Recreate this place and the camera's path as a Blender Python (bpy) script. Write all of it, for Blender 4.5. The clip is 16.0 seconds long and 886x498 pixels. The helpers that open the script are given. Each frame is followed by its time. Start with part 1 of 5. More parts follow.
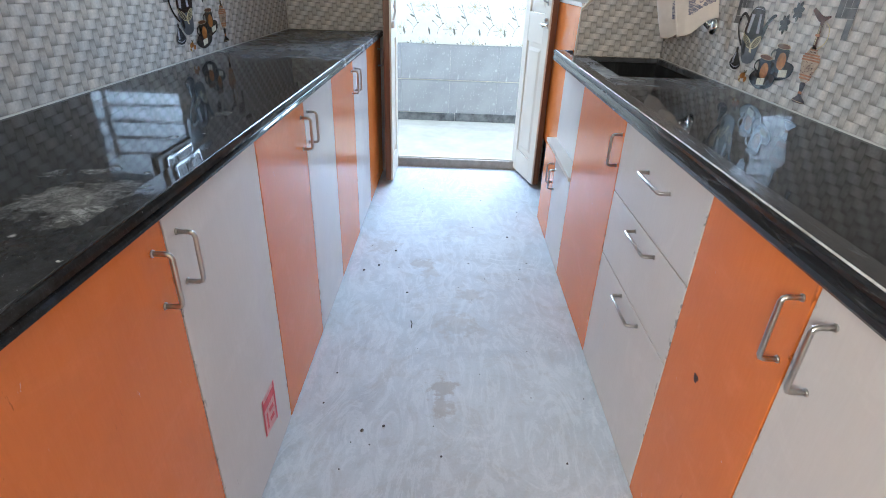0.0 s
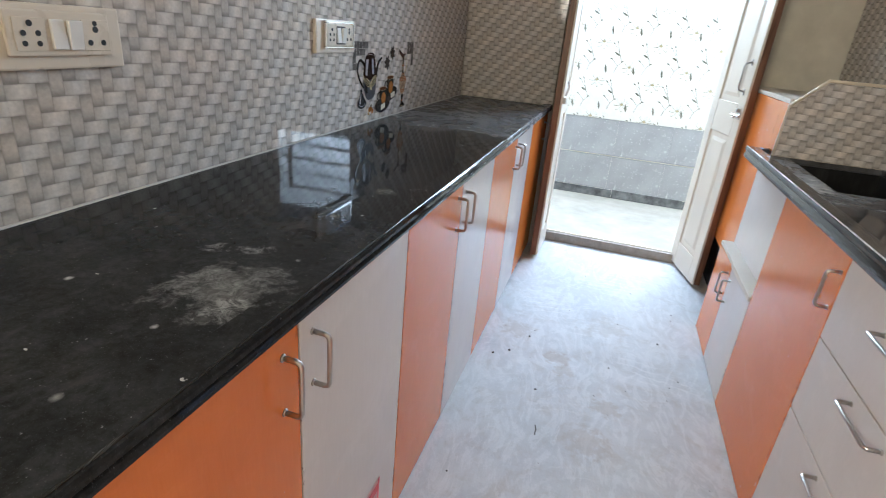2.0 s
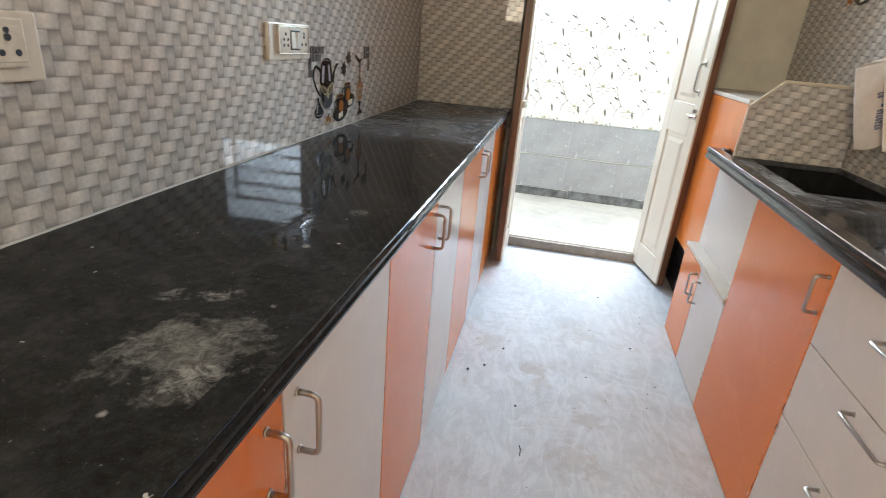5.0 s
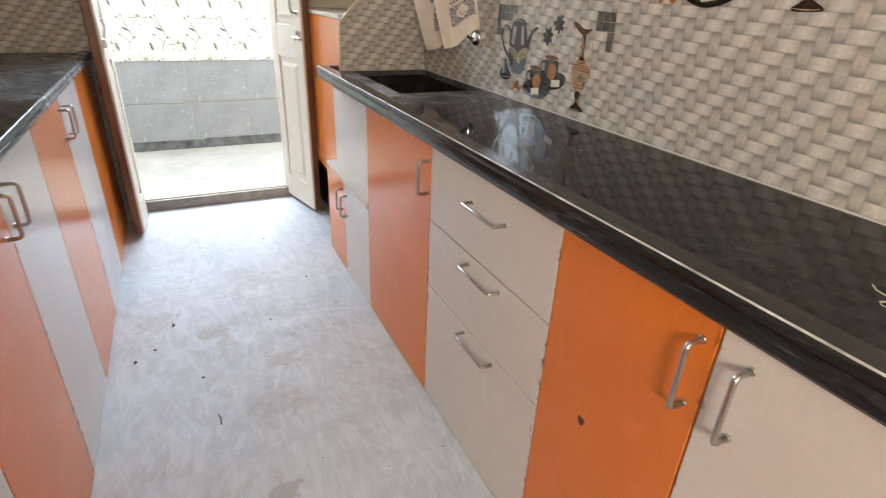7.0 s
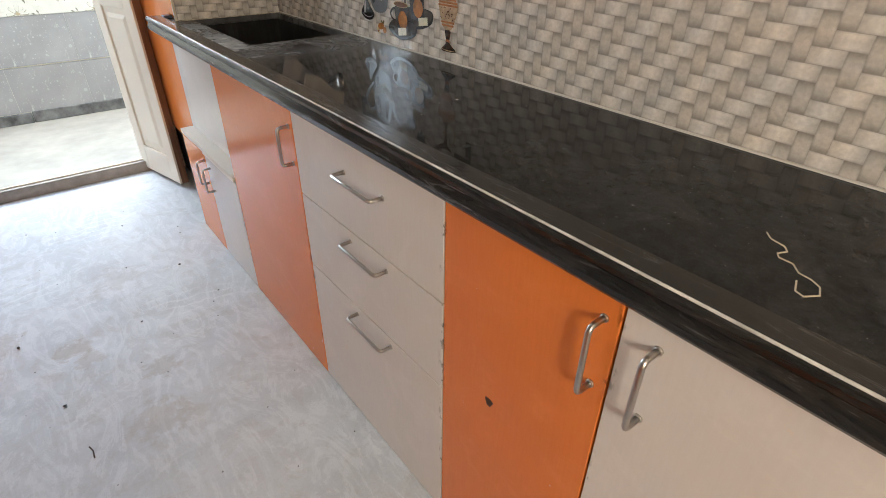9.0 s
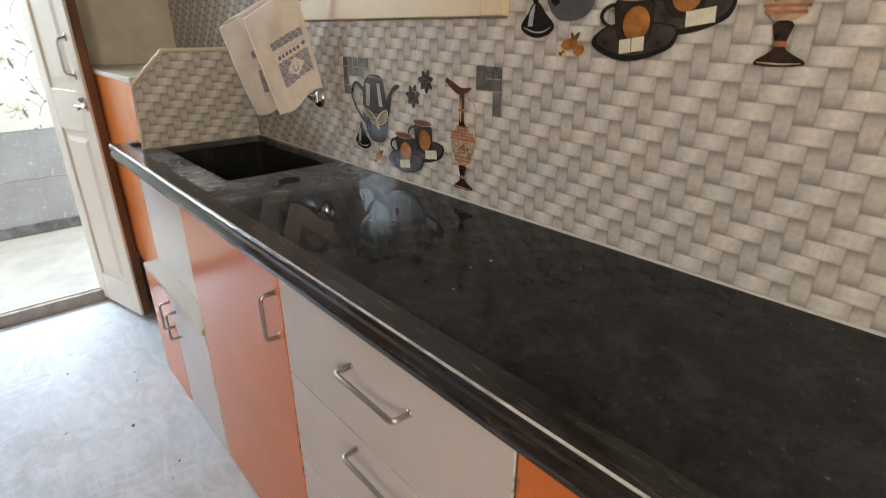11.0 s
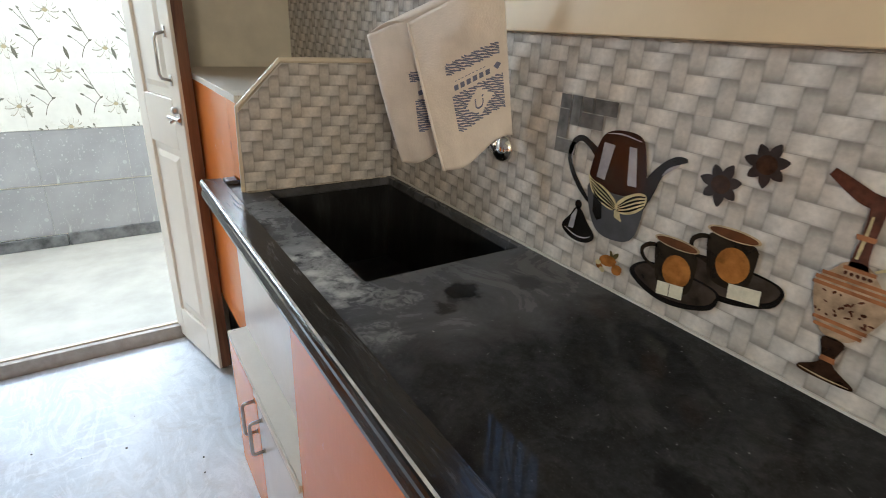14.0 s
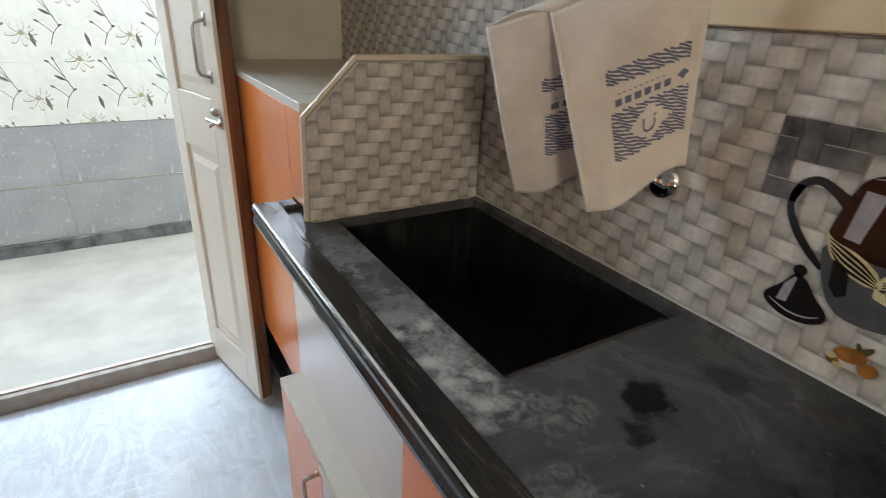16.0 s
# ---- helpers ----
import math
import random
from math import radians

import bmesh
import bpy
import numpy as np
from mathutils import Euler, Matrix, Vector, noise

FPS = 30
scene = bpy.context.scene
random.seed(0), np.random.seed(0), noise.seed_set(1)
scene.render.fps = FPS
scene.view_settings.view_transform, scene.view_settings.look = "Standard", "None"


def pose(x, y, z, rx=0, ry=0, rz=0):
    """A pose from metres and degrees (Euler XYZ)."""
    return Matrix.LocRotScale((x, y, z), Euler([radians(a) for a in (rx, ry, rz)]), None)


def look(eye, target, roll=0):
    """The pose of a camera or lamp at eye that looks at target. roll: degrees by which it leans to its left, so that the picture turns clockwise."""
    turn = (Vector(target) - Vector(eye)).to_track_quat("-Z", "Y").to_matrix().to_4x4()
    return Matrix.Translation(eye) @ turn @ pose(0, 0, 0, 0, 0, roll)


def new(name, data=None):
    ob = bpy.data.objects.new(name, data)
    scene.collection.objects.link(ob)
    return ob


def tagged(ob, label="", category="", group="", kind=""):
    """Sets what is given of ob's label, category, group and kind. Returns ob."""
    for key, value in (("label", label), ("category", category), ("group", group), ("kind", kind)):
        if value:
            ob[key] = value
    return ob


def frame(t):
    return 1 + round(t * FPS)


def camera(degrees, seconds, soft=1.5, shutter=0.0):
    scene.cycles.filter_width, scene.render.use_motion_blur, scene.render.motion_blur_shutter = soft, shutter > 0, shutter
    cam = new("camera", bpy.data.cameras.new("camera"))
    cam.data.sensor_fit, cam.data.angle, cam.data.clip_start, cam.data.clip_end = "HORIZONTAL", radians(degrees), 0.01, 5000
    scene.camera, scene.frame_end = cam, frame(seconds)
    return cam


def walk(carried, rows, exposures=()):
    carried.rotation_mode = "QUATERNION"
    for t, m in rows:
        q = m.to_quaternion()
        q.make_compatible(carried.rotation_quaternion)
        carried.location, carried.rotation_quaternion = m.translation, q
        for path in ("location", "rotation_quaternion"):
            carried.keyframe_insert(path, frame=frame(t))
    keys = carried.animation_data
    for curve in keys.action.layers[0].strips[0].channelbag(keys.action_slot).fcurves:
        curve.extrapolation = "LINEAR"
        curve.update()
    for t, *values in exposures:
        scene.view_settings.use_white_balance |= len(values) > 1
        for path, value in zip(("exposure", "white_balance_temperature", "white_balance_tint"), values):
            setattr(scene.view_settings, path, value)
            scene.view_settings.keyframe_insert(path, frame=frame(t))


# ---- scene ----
cam = camera(80.5, 16.0, soft=0.9, shutter=0.3)
PATH = [
    (0, (0.004, -0.031, 1.213), (-0.002, 1.742, 0.288), 2.10),
    (0.5, (-0.031, 0.009, 1.226), (-0.049, 1.797, 0.331), 2.90),
    (1, (-0.052, 0.053, 1.238), (-0.193, 1.851, 0.373), 3.70),
    (1.5, (-0.062, 0.082, 1.256), (-0.386, 1.880, 0.443), 4.70),
    (2, (-0.070, 0.138, 1.265), (-0.586, 1.910, 0.493), 5.20),
    (2.5, (-0.067, 0.184, 1.265), (-0.751, 1.909, 0.520), 4.60),
    (3, (-0.071, 0.214, 1.263), (-0.834, 1.905, 0.516), 3.60),
    (3.2, (-0.072, 0.226, 1.257), (-0.836, 1.918, 0.513), 3.60),
    (5.3, (-0.176, 0.231, 1.264), (-0.412, 2.070, 0.513), 3.70),
    (5.5, (-0.143, 0.252, 1.262), (-0.304, 2.098, 0.509), 2.60),
    (6, (-0.124, 0.256, 1.260), (0.074, 2.090, 0.488), 1.68),
    (6.5, (-0.096, 0.257, 1.240), (0.456, 1.996, 0.424), 2.34),
    (7, (-0.065, 0.251, 1.228), (0.744, 1.854, 0.348), 2.55),
    (7.5, (-0.026, 0.256, 1.215), (0.921, 1.735, 0.259), 1.72),
    (8, (0.009, 0.272, 1.210), (1.014, 1.655, 0.173), 0.40),
    (8.2, (0.026, 0.285, 1.212), (1.054, 1.624, 0.139), 0.10),
    (10.3, (0.154, 0.520, 1.247), (1.257, 1.847, 0.237), 0.95),
    (10.5, (0.182, 0.552, 1.239), (1.296, 1.911, 0.283), 0.74),
    (11, (0.174, 0.664, 1.268), (1.404, 2.039, 0.494), 0.02),
    (11.5, (0.201, 0.791, 1.288), (1.544, 2.108, 0.609), -0.86),
    (12, (0.211, 0.904, 1.304), (1.577, 2.210, 0.652), -0.85),
    (12.5, (0.233, 1.015, 1.298), (1.543, 2.376, 0.642), 0.15),
    (13, (0.261, 1.129, 1.287), (1.492, 2.563, 0.635), -0.33),
    (13.5, (0.301, 1.244, 1.289), (1.423, 2.742, 0.584), 1.37),
    (14, (0.322, 1.336, 1.293), (1.344, 2.868, 0.513), 2.77),
    (14.5, (0.340, 1.416, 1.284), (1.329, 2.945, 0.455), 3.27),
    (15, (0.348, 1.504, 1.277), (1.345, 3.020, 0.437), 3.07),
    (15.5, (0.341, 1.592, 1.280), (1.344, 3.102, 0.436), 2.97),
    (16, (0.309, 1.672, 1.296), (1.276, 3.212, 0.462), 2.87),
]
EXPOSURES = [
    (0, 3.10, 4850, 4), (1.5, 3.09, 5150, 5), (3, 2.91, 5450, 6), (5.5, 3.09, 5800, 6), (6.5, 3.06, 5850, 7), (8, 2.96, 5850, 8),
    (10.5, 2.85, 5800, 7), (12.5, 3.01, 5850, 6), (14.5, 2.72, 5600, 5), (16, 2.60, 5650, 5),
]
walk(cam, [(t, look(eye, target, roll)) for t, eye, target, roll in PATH], EXPOSURES)

# ---- world, sun, area lamps ----
world = bpy.data.worlds.new("sky")
scene.world = world
world.use_nodes = True
wn = world.node_tree.nodes
sky = wn.new("ShaderNodeTexSky")
sky.sky_type, sky.sun_disc = "NISHITA", False
sky.sun_elevation, sky.sun_rotation = radians(76), radians(192)
sky.altitude, sky.air_density, sky.dust_density = 300, 1.0, 3.0
world.node_tree.links.new(sky.outputs[0], wn["Background"].inputs[0])
wn["Background"].inputs[1].default_value = 0.078

sun = new("sun", bpy.data.lights.new("sun", "SUN"))
sun.data.energy, sun.data.angle, sun.data.color = 0.22, radians(40), (1.0, 0.97, 0.93)
sun.matrix_world = pose(0, 0, 8, -14, 0, 12)


def area_lamp(name, m, w, h, watts, colour):
    lamp = new(name, bpy.data.lights.new(name, "AREA"))
    lamp.data.shape, lamp.data.size, lamp.data.size_y = "RECTANGLE", w, h
    lamp.data.energy, lamp.data.color = watts, colour
    lamp.matrix_world = m
    return lamp


# warm fill lamp, added behind the camera at an unseen wall opening
area_lamp("hall_fill_lamp", look((-1.10, -1.75, 1.85), (0.7, -0.5, 1.35)), 1.0, 0.6, 12, (1.0, 0.78, 0.53))
for name, x, w in (("yard_skylight_wide", 0.575, 2.05), ("yard_skylight_narrow", -1.30, 0.60)):
    area_lamp(name, pose(x, 5.10, 2.08, 68, 0, 180), w, 0.8, 13.5 * w, (0.88, 0.955, 1.0))

# ---- materials ----


def mat(name, base, rough=0.5, metal=0.0, spec=0.5):
    m = bpy.data.materials.new(name)
    m.use_nodes = True
    b = m.node_tree.nodes["Principled BSDF"]
    b.inputs["Base Color"].default_value = (*base, 1)
    b.inputs["Roughness"].default_value = rough
    b.inputs["Metallic"].default_value = metal
    b.inputs["Specular IOR Level"].default_value = spec
    return m


def node(m, kind, **values):
    n = m.node_tree.nodes.new(kind)
    for key, value in values.items():
        n.inputs[key.replace("_", " ")].default_value = value
    return n


def link(m, a, b):
    m.node_tree.links.new(a, b)


def coords(m, scale=(1, 1, 1), space="Object"):
    tc = node(m, "ShaderNodeTexCoord")
    mp = node(m, "ShaderNodeMapping", Scale=scale)
    link(m, tc.outputs[space], mp.inputs["Vector"])
    return mp.outputs[0]


def ramp(m, source, stops):
    r = node(m, "ShaderNodeValToRGB")
    els = r.color_ramp.elements
    while len(els) < len(stops):
        els.new(0.5)
    for e, (p, c) in zip(els, stops):
        e.position, e.color = p, (*c, 1) if len(c) == 3 else c
    link(m, source, r.inputs[0])
    return r.outputs[0]


def grey(v):
    return (v, v, v)


def noise_tex(m, vec, scale, detail=4.0, rough=0.55, distort=0.0):
    n = node(m, "ShaderNodeTexNoise", Scale=scale, Detail=detail, Roughness=rough, Distortion=distort)
    link(m, vec, n.inputs["Vector"])
    return n.outputs["Fac"]


def mix(m, fac, a, b, how="MIX"):
    n = m.node_tree.nodes.new("ShaderNodeMix")
    n.data_type, n.blend_type = "RGBA", how
    for sock, v in ((n.inputs[0], fac), (n.inputs[6], a), (n.inputs[7], b)):
        if isinstance(v, (int, float)):
            sock.default_value = v
        elif isinstance(v, tuple):
            sock.default_value = (*v, 1)
        else:
            link(m, v, sock)
    return n.outputs[2]


def bump(m, height, strength, distance=0.002):
    b = node(m, "ShaderNodeBump", Strength=strength, Distance=distance)
    link(m, height, b.inputs["Height"])
    link(m, b.outputs[0], bsdf(m).inputs["Normal"])


def bsdf(m):
    return m.node_tree.nodes["Principled BSDF"]


def colour(m, out):
    link(m, out, bsdf(m).inputs["Base Color"])


def roughness(m, out):
    link(m, out, bsdf(m).inputs["Roughness"])


def laminate(name, base, dark, rough):
    """Glossy laminated board: upright grain, scuffs and chips."""
    m = mat(name, base, rough, 0.0, 0.36)
    o = coords(m, (1, 1, 1))
    grain = noise_tex(m, coords(m, (150, 150, 16)), 1.0, 6, 0.7)
    blot = noise_tex(m, o, 4.0, 3)
    c = mix(m, ramp(m, grain, [(0.38, grey(0)), (0.72, grey(0.30))]), base, dark)
    c = mix(m, ramp(m, blot, [(0.35, grey(0.14)), (0.7, grey(0))]), c, tuple(x * 0.8 for x in dark))
    scuff = noise_tex(m, coords(m, (48, 48, 6)), 1.0, 9, 0.75, 0.8)
    c = mix(m, ramp(m, scuff, [(0.675, grey(0)), (0.70, grey(0.65))]), c, tuple(x * 0.4 for x in dark))
    rub = noise_tex(m, coords(m, (6, 6, 9)), 1.0, 9, 0.72, 0.8)
    c = mix(m, ramp(m, rub, [(0.52, grey(0)), (0.70, grey(0.22))]), c, tuple(min(1, x * 1.15 + 0.05) for x in base))
    chip = noise_tex(m, coords(m, (30, 30, 13)), 1.0, 6, 0.7, 0.8)
    c = mix(m, ramp(m, chip, [(0.69, grey(0)), (0.71, grey(0.7))]), c, (0.68, 0.58, 0.48))
    tc = node(m, "ShaderNodeTexCoord")
    gs = node(m, "ShaderNodeSeparateXYZ")
    link(m, tc.outputs["Generated"], gs.inputs[0])
    near = ramp(m, gs.outputs[1], [(0.0, grey(1)), (0.022, grey(0)), (0.978, grey(0)), (1.0, grey(1))])
    nick = ramp(m, noise_tex(m, coords(m, (60, 60, 24)), 1.0, 6, 0.7), [(0.56, grey(0)), (0.60, grey(0.9))])
    c = mix(m, mix(m, 1.0, near, nick, "MULTIPLY"), c, tuple(x * 0.35 for x in dark))
    colour(m, c)
    roughness(m, ramp(m, noise_tex(m, o, 9.0, 5), [(0.3, grey(rough * 0.92)), (0.75, grey(rough * 1.2))]))
    bump(m, grain, 0.12, 0.0006)
    return m


ORANGE = laminate("orange_laminate", (0.70, 0.205, 0.034), (0.60, 0.150, 0.020), 0.19)
GREYLAM = laminate("grey_laminate", (0.655, 0.625, 0.605), (0.57, 0.53, 0.505), 0.21)
BEIGE_BOARD = laminate("beige_board", (0.64, 0.59, 0.51), (0.54, 0.48, 0.40), 0.45)
CARCASS = mat("carcass_board", (0.05, 0.035, 0.03), 0.7)


def spot(m, vec, x, y, r, wobble, core=0.6):
    """1 inside a ragged patch about (x, y) in metres, 0 outside."""
    d = node(m, "ShaderNodeVectorMath")
    d.operation = "DISTANCE"
    link(m, vec, d.inputs[0])
    d.inputs[1].default_value = (x, y, 0.893)
    w = node(m, "ShaderNodeMath")
    w.operation = "MULTIPLY_ADD"
    link(m, wobble, w.inputs[0])
    w.inputs[1].default_value, w.inputs[2].default_value = r * 3.4, -r * 1.7
    s = node(m, "ShaderNodeMath")
    s.operation = "ADD"
    link(m, d.outputs["Value"], s.inputs[0])
    link(m, w.outputs[0], s.inputs[1])
    q = node(m, "ShaderNodeMapRange")
    q.inputs["From Min"].default_value, q.inputs["From Max"].default_value = r, r * core
    link(m, s.outputs[0], q.inputs["Value"])
    return q.outputs[0]


def granite(name, smears, prints=(), dust_sheen_from=1.95, blobs=(), gloss=0.07, dust_sheen=(0.20, 0.205, 0.215)):
    """Black granite with a film of dust; smears and clean prints as (x, y, radius, strength)."""
    m = mat(name, (0.012, 0.012, 0.014), 0.1)
    o = coords(m)
    fleck = ramp(m, noise_tex(m, o, 420, 2), [(0.62, grey(0.008)), (0.72, grey(0.04))])
    dust = noise_tex(m, o, 6.0, 9, 0.72, 0.9)
    fine = noise_tex(m, o, 75.0, 7, 0.75, 0.4)
    both = mix(m, 1.0, dust, fine, "MULTIPLY")
    film = ramp(m, both, [(0.14, grey(0.04)), (0.44, grey(0.32))])
    sep = node(m, "ShaderNodeSeparateXYZ")
    link(m, o, sep.inputs[0])
    edge = node(m, "ShaderNodeMath")
    edge.operation = "MULTIPLY_ADD"
    link(m, noise_tex(m, o, 5.0, 6, 0.6), edge.inputs[0])
    edge.inputs[1].default_value = 0.45
    link(m, sep.outputs[1], edge.inputs[2])
    reach = node(m, "ShaderNodeMapRange")
    reach.inputs["From Min"].default_value, reach.inputs["From Max"].default_value = dust_sheen_from, dust_sheen_from + 0.14
    link(m, edge.outputs[0], reach.inputs["Value"])
    heavy = mix(m, 1.0, ramp(m, dust, [(0.30, grey(0.25)), (0.66, grey(0.80))]), reach.outputs[0], "MULTIPLY")
    c = mix(m, film, fleck, (0.105, 0.108, 0.112))
    # far dust; on the west top its pale tint also paints in doorway sheen
    c = mix(m, heavy, c, dust_sheen)
    worn = ramp(m, noise_tex(m, o, 13.0, 9, 0.74, 0.5), [(0.50, grey(0)), (0.66, grey(0.15))])
    c = mix(m, worn, c, (0.15, 0.15, 0.15))
    drops = ramp(m, noise_tex(m, o, 33.0, 3, 0.6), [(0.745, grey(0)), (0.765, grey(0.9))])
    c = mix(m, drops, c, (0.55, 0.54, 0.50))
    motes = ramp(m, noise_tex(m, o, 150.0, 3, 0.6), [(0.70, grey(0)), (0.745, grey(0.5))])
    c = mix(m, motes, c, (0.34, 0.34, 0.33))
    wob = noise_tex(m, o, 20.0, 8, 0.66)
    streak = ramp(m, noise_tex(m, o, 40.0, 9, 0.74, 0.8), [(0.43, grey(0)), (0.62, grey(1))])
    grit = ramp(m, noise_tex(m, o, 46.0, 8, 0.8), [(0.66, grey(0)), (0.70, grey(0.5))])
    c = mix(m, grit, c, (0.12, 0.12, 0.115))
    rough = ramp(m, both, [(0.16, grey(0.02)), (0.40, grey(0.085))])
    bsdf(m).inputs["Specular IOR Level"].default_value = gloss
    rough = mix(m, heavy, rough, grey(0.42))
    for x, y, r, k in smears:
        f = mix(m, 1.0, mix(m, 1.0, spot(m, o, x, y, r, wob), streak, "MULTIPLY"), grey(k), "MULTIPLY")
        c = mix(m, f, c, (0.46, 0.46, 0.44))
        rough = mix(m, f, rough, grey(0.6))
    for x, y, r, k in blobs:
        f = mix(m, 1.0, spot(m, o, x, y, r, wob, 0.15), grey(k), "MULTIPLY")
        c = mix(m, f, c, (0.58, 0.57, 0.54))
        rough = mix(m, f, rough, grey(0.6))
    for x, y, r, k in prints:
        f = mix(m, 1.0, spot(m, o, x, y, r, wob), grey(k), "MULTIPLY")
        c = mix(m, f, c, grey(0.006))
        rough = mix(m, f, rough, grey(0.12))
    colour(m, c)
    roughness(m, rough)
    return m


GRANITE_W = granite("black_granite_worktop", ((-0.553, 0.687, 0.085, 0.36), (-0.602, 0.822, 0.026, 0.6), (-0.660, 0.801, 0.022, 0.5), (-0.50, 0.64, 0.04, 0.4), (-0.55, 1.25, 0.03, 0.4), (-0.7, 2.6, 0.12, 0.4)), (), 2.30,
                    ((-0.759, 0.616, 0.007, 0.8), (-0.559, 0.570, 0.007, 0.7), (-0.515, 0.821, 0.008, 0.6), (-0.571, 1.038, 0.012, 0.6), (-0.541, 0.429, 0.007, 0.4), (-0.555, 0.69, 0.09, 0.14)))
GRANITE_E = granite("black_granite_sink_top", ((0.60, 2.17, 0.07, 0.6), (0.605, 2.05, 0.05, 0.6), (0.575, 2.45, 0.10, 0.4), (0.66, 1.99, 0.05, 0.35), (0.585, 1.9, 0.05, 0.3)),
                    ((0.775, 1.955, 0.036, 0.9), (0.718, 1.925, 0.022, 0.8), (0.745, 1.935, 0.016, 0.6), (0.90, 1.93, 0.035, 0.5), (0.56, 2.378, 0.03, 0.7), (0.66, 1.469, 0.03, 0.6), (0.737, 1.516, 0.03, 0.6)), 1.95,
                    ((0.575, 2.202, 0.020, 1.0), (0.582, 2.131, 0.024, 1.0), (0.586, 2.083, 0.026, 0.8), (0.624, 2.08, 0.020, 0.9), (0.606, 2.03, 0.026, 0.8), (0.62, 2.205, 0.014, 0.8), (0.58, 2.01, 0.018, 0.5), (0.60, 2.25, 0.06, 0.35), (0.59, 2.12, 0.07, 0.30)), 0.11, (0.14, 0.14, 0.145))


def sink_granite():
    m = mat("sink_granite", (0.008, 0.008, 0.009), 0.3)
    o = coords(m)
    drip = noise_tex(m, coords(m, (30, 30, 5)), 1.0, 6, 0.7)
    colour(m, ramp(m, drip, [(0.46, grey(0.010)), (0.62, grey(0.028)), (0.76, grey(0.09))]))
    return m


SINK = sink_granite()


def dusty_floor():
    m = mat("dusty_floor", (0.5, 0.5, 0.5), 0.45)
    o = coords(m)
    big = noise_tex(m, o, 1.7, 7, 0.62, 1.8)
    mid = noise_tex(m, o, 7.0, 10, 0.72, 1.6)
    fine = noise_tex(m, o, 130.0, 6, 0.75)
    swirl = noise_tex(m, coords(m, (9, 3.5, 1)), 1.0, 9, 0.7, 3.5)
    c = ramp(m, big, [(0.3, (0.42, 0.448, 0.480)), (0.5, (0.52, 0.548, 0.580)), (0.7, (0.595, 0.618, 0.64))])
    c = mix(m, ramp(m, mid, [(0.50, grey(0)), (0.66, grey(0.6))]), c, (0.43, 0.415, 0.40))
    c = mix(m, ramp(m, swirl, [(0.50, grey(0)), (0.57, grey(0.42)), (0.66, grey(0.10))]), c, (0.70, 0.725, 0.75))
    c = mix(m, ramp(m, swirl, [(0.34, grey(0.38)), (0.45, grey(0))]), c, (0.42, 0.418, 0.415))
    trowel = node(m, "ShaderNodeTexWave", Scale=7.0, Distortion=5.0, Detail=4.0, Detail_Scale=2.2, Detail_Roughness=0.7)
    trowel.wave_type, trowel.rings_direction = "RINGS", "Z"
    off = node(m, "ShaderNodeMapping", Location=(-0.12, -1.25, 0))
    link(m, o, off.inputs["Vector"])
    link(m, off.outputs[0], trowel.inputs["Vector"])
    some = ramp(m, noise_tex(m, o, 2.6, 5, 0.6), [(0.50, grey(0)), (0.66, grey(1))])
    sweep_mark = mix(m, 1.0, ramp(m, trowel.outputs["Fac"], [(0.80, grey(0)), (0.97, grey(0.40))]), some, "MULTIPLY")
    c = mix(m, sweep_mark, c, (0.74, 0.755, 0.77))
    scratch = ramp(m, noise_tex(m, coords(m, (90, 12, 1)), 1.0, 6, 0.7, 1.5), [(0.62, grey(0)), (0.68, grey(0.25))])
    c = mix(m, scratch, c, (0.45, 0.44, 0.43))
    c = mix(m, 0.14, c, ramp(m, fine, [(0.3, grey(0.34)), (0.7, grey(0.80))]))
    speck = ramp(m, noise_tex(m, o, 55.0, 5, 0.7), [(0.69, grey(0)), (0.72, grey(0.7))])
    c = mix(m, speck, c, (0.25, 0.22, 0.19))
    wob = noise_tex(m, o, 26.0, 6, 0.7)
    for x, y, r, k in ((-0.095, 2.13, 0.06, 0.6), (-0.06, 2.05, 0.05, 0.5), (0.015, 1.30, 0.05, 0.7), (0.012, 1.21, 0.045, 0.6), (0.12, 1.87, 0.06, 0.5), (0.06, 1.66, 0.09, 0.4), (-0.3, 2.3, 0.08, 0.4), (0.1, 2.5, 0.1, 0.3)):
        f = mix(m, 1.0, flat_spot(m, o, x, y, r, wob), grey(k), "MULTIPLY")
        c = mix(m, f, c, (0.38, 0.34, 0.30))
    colour(m, c)
    roughness(m, ramp(m, mid, [(0.3, grey(0.48)), (0.7, grey(0.75))]))
    bump(m, fine, 0.3, 0.0012)
    return m


def flat_spot(m, vec, x, y, r, wobble):
    mp = node(m, "ShaderNodeMapping", Location=(0, 0, 0.893))
    link(m, vec, mp.inputs["Vector"])
    return spot(m, mp.outputs[0], x, y, r, wobble)


FLOOR = dusty_floor()


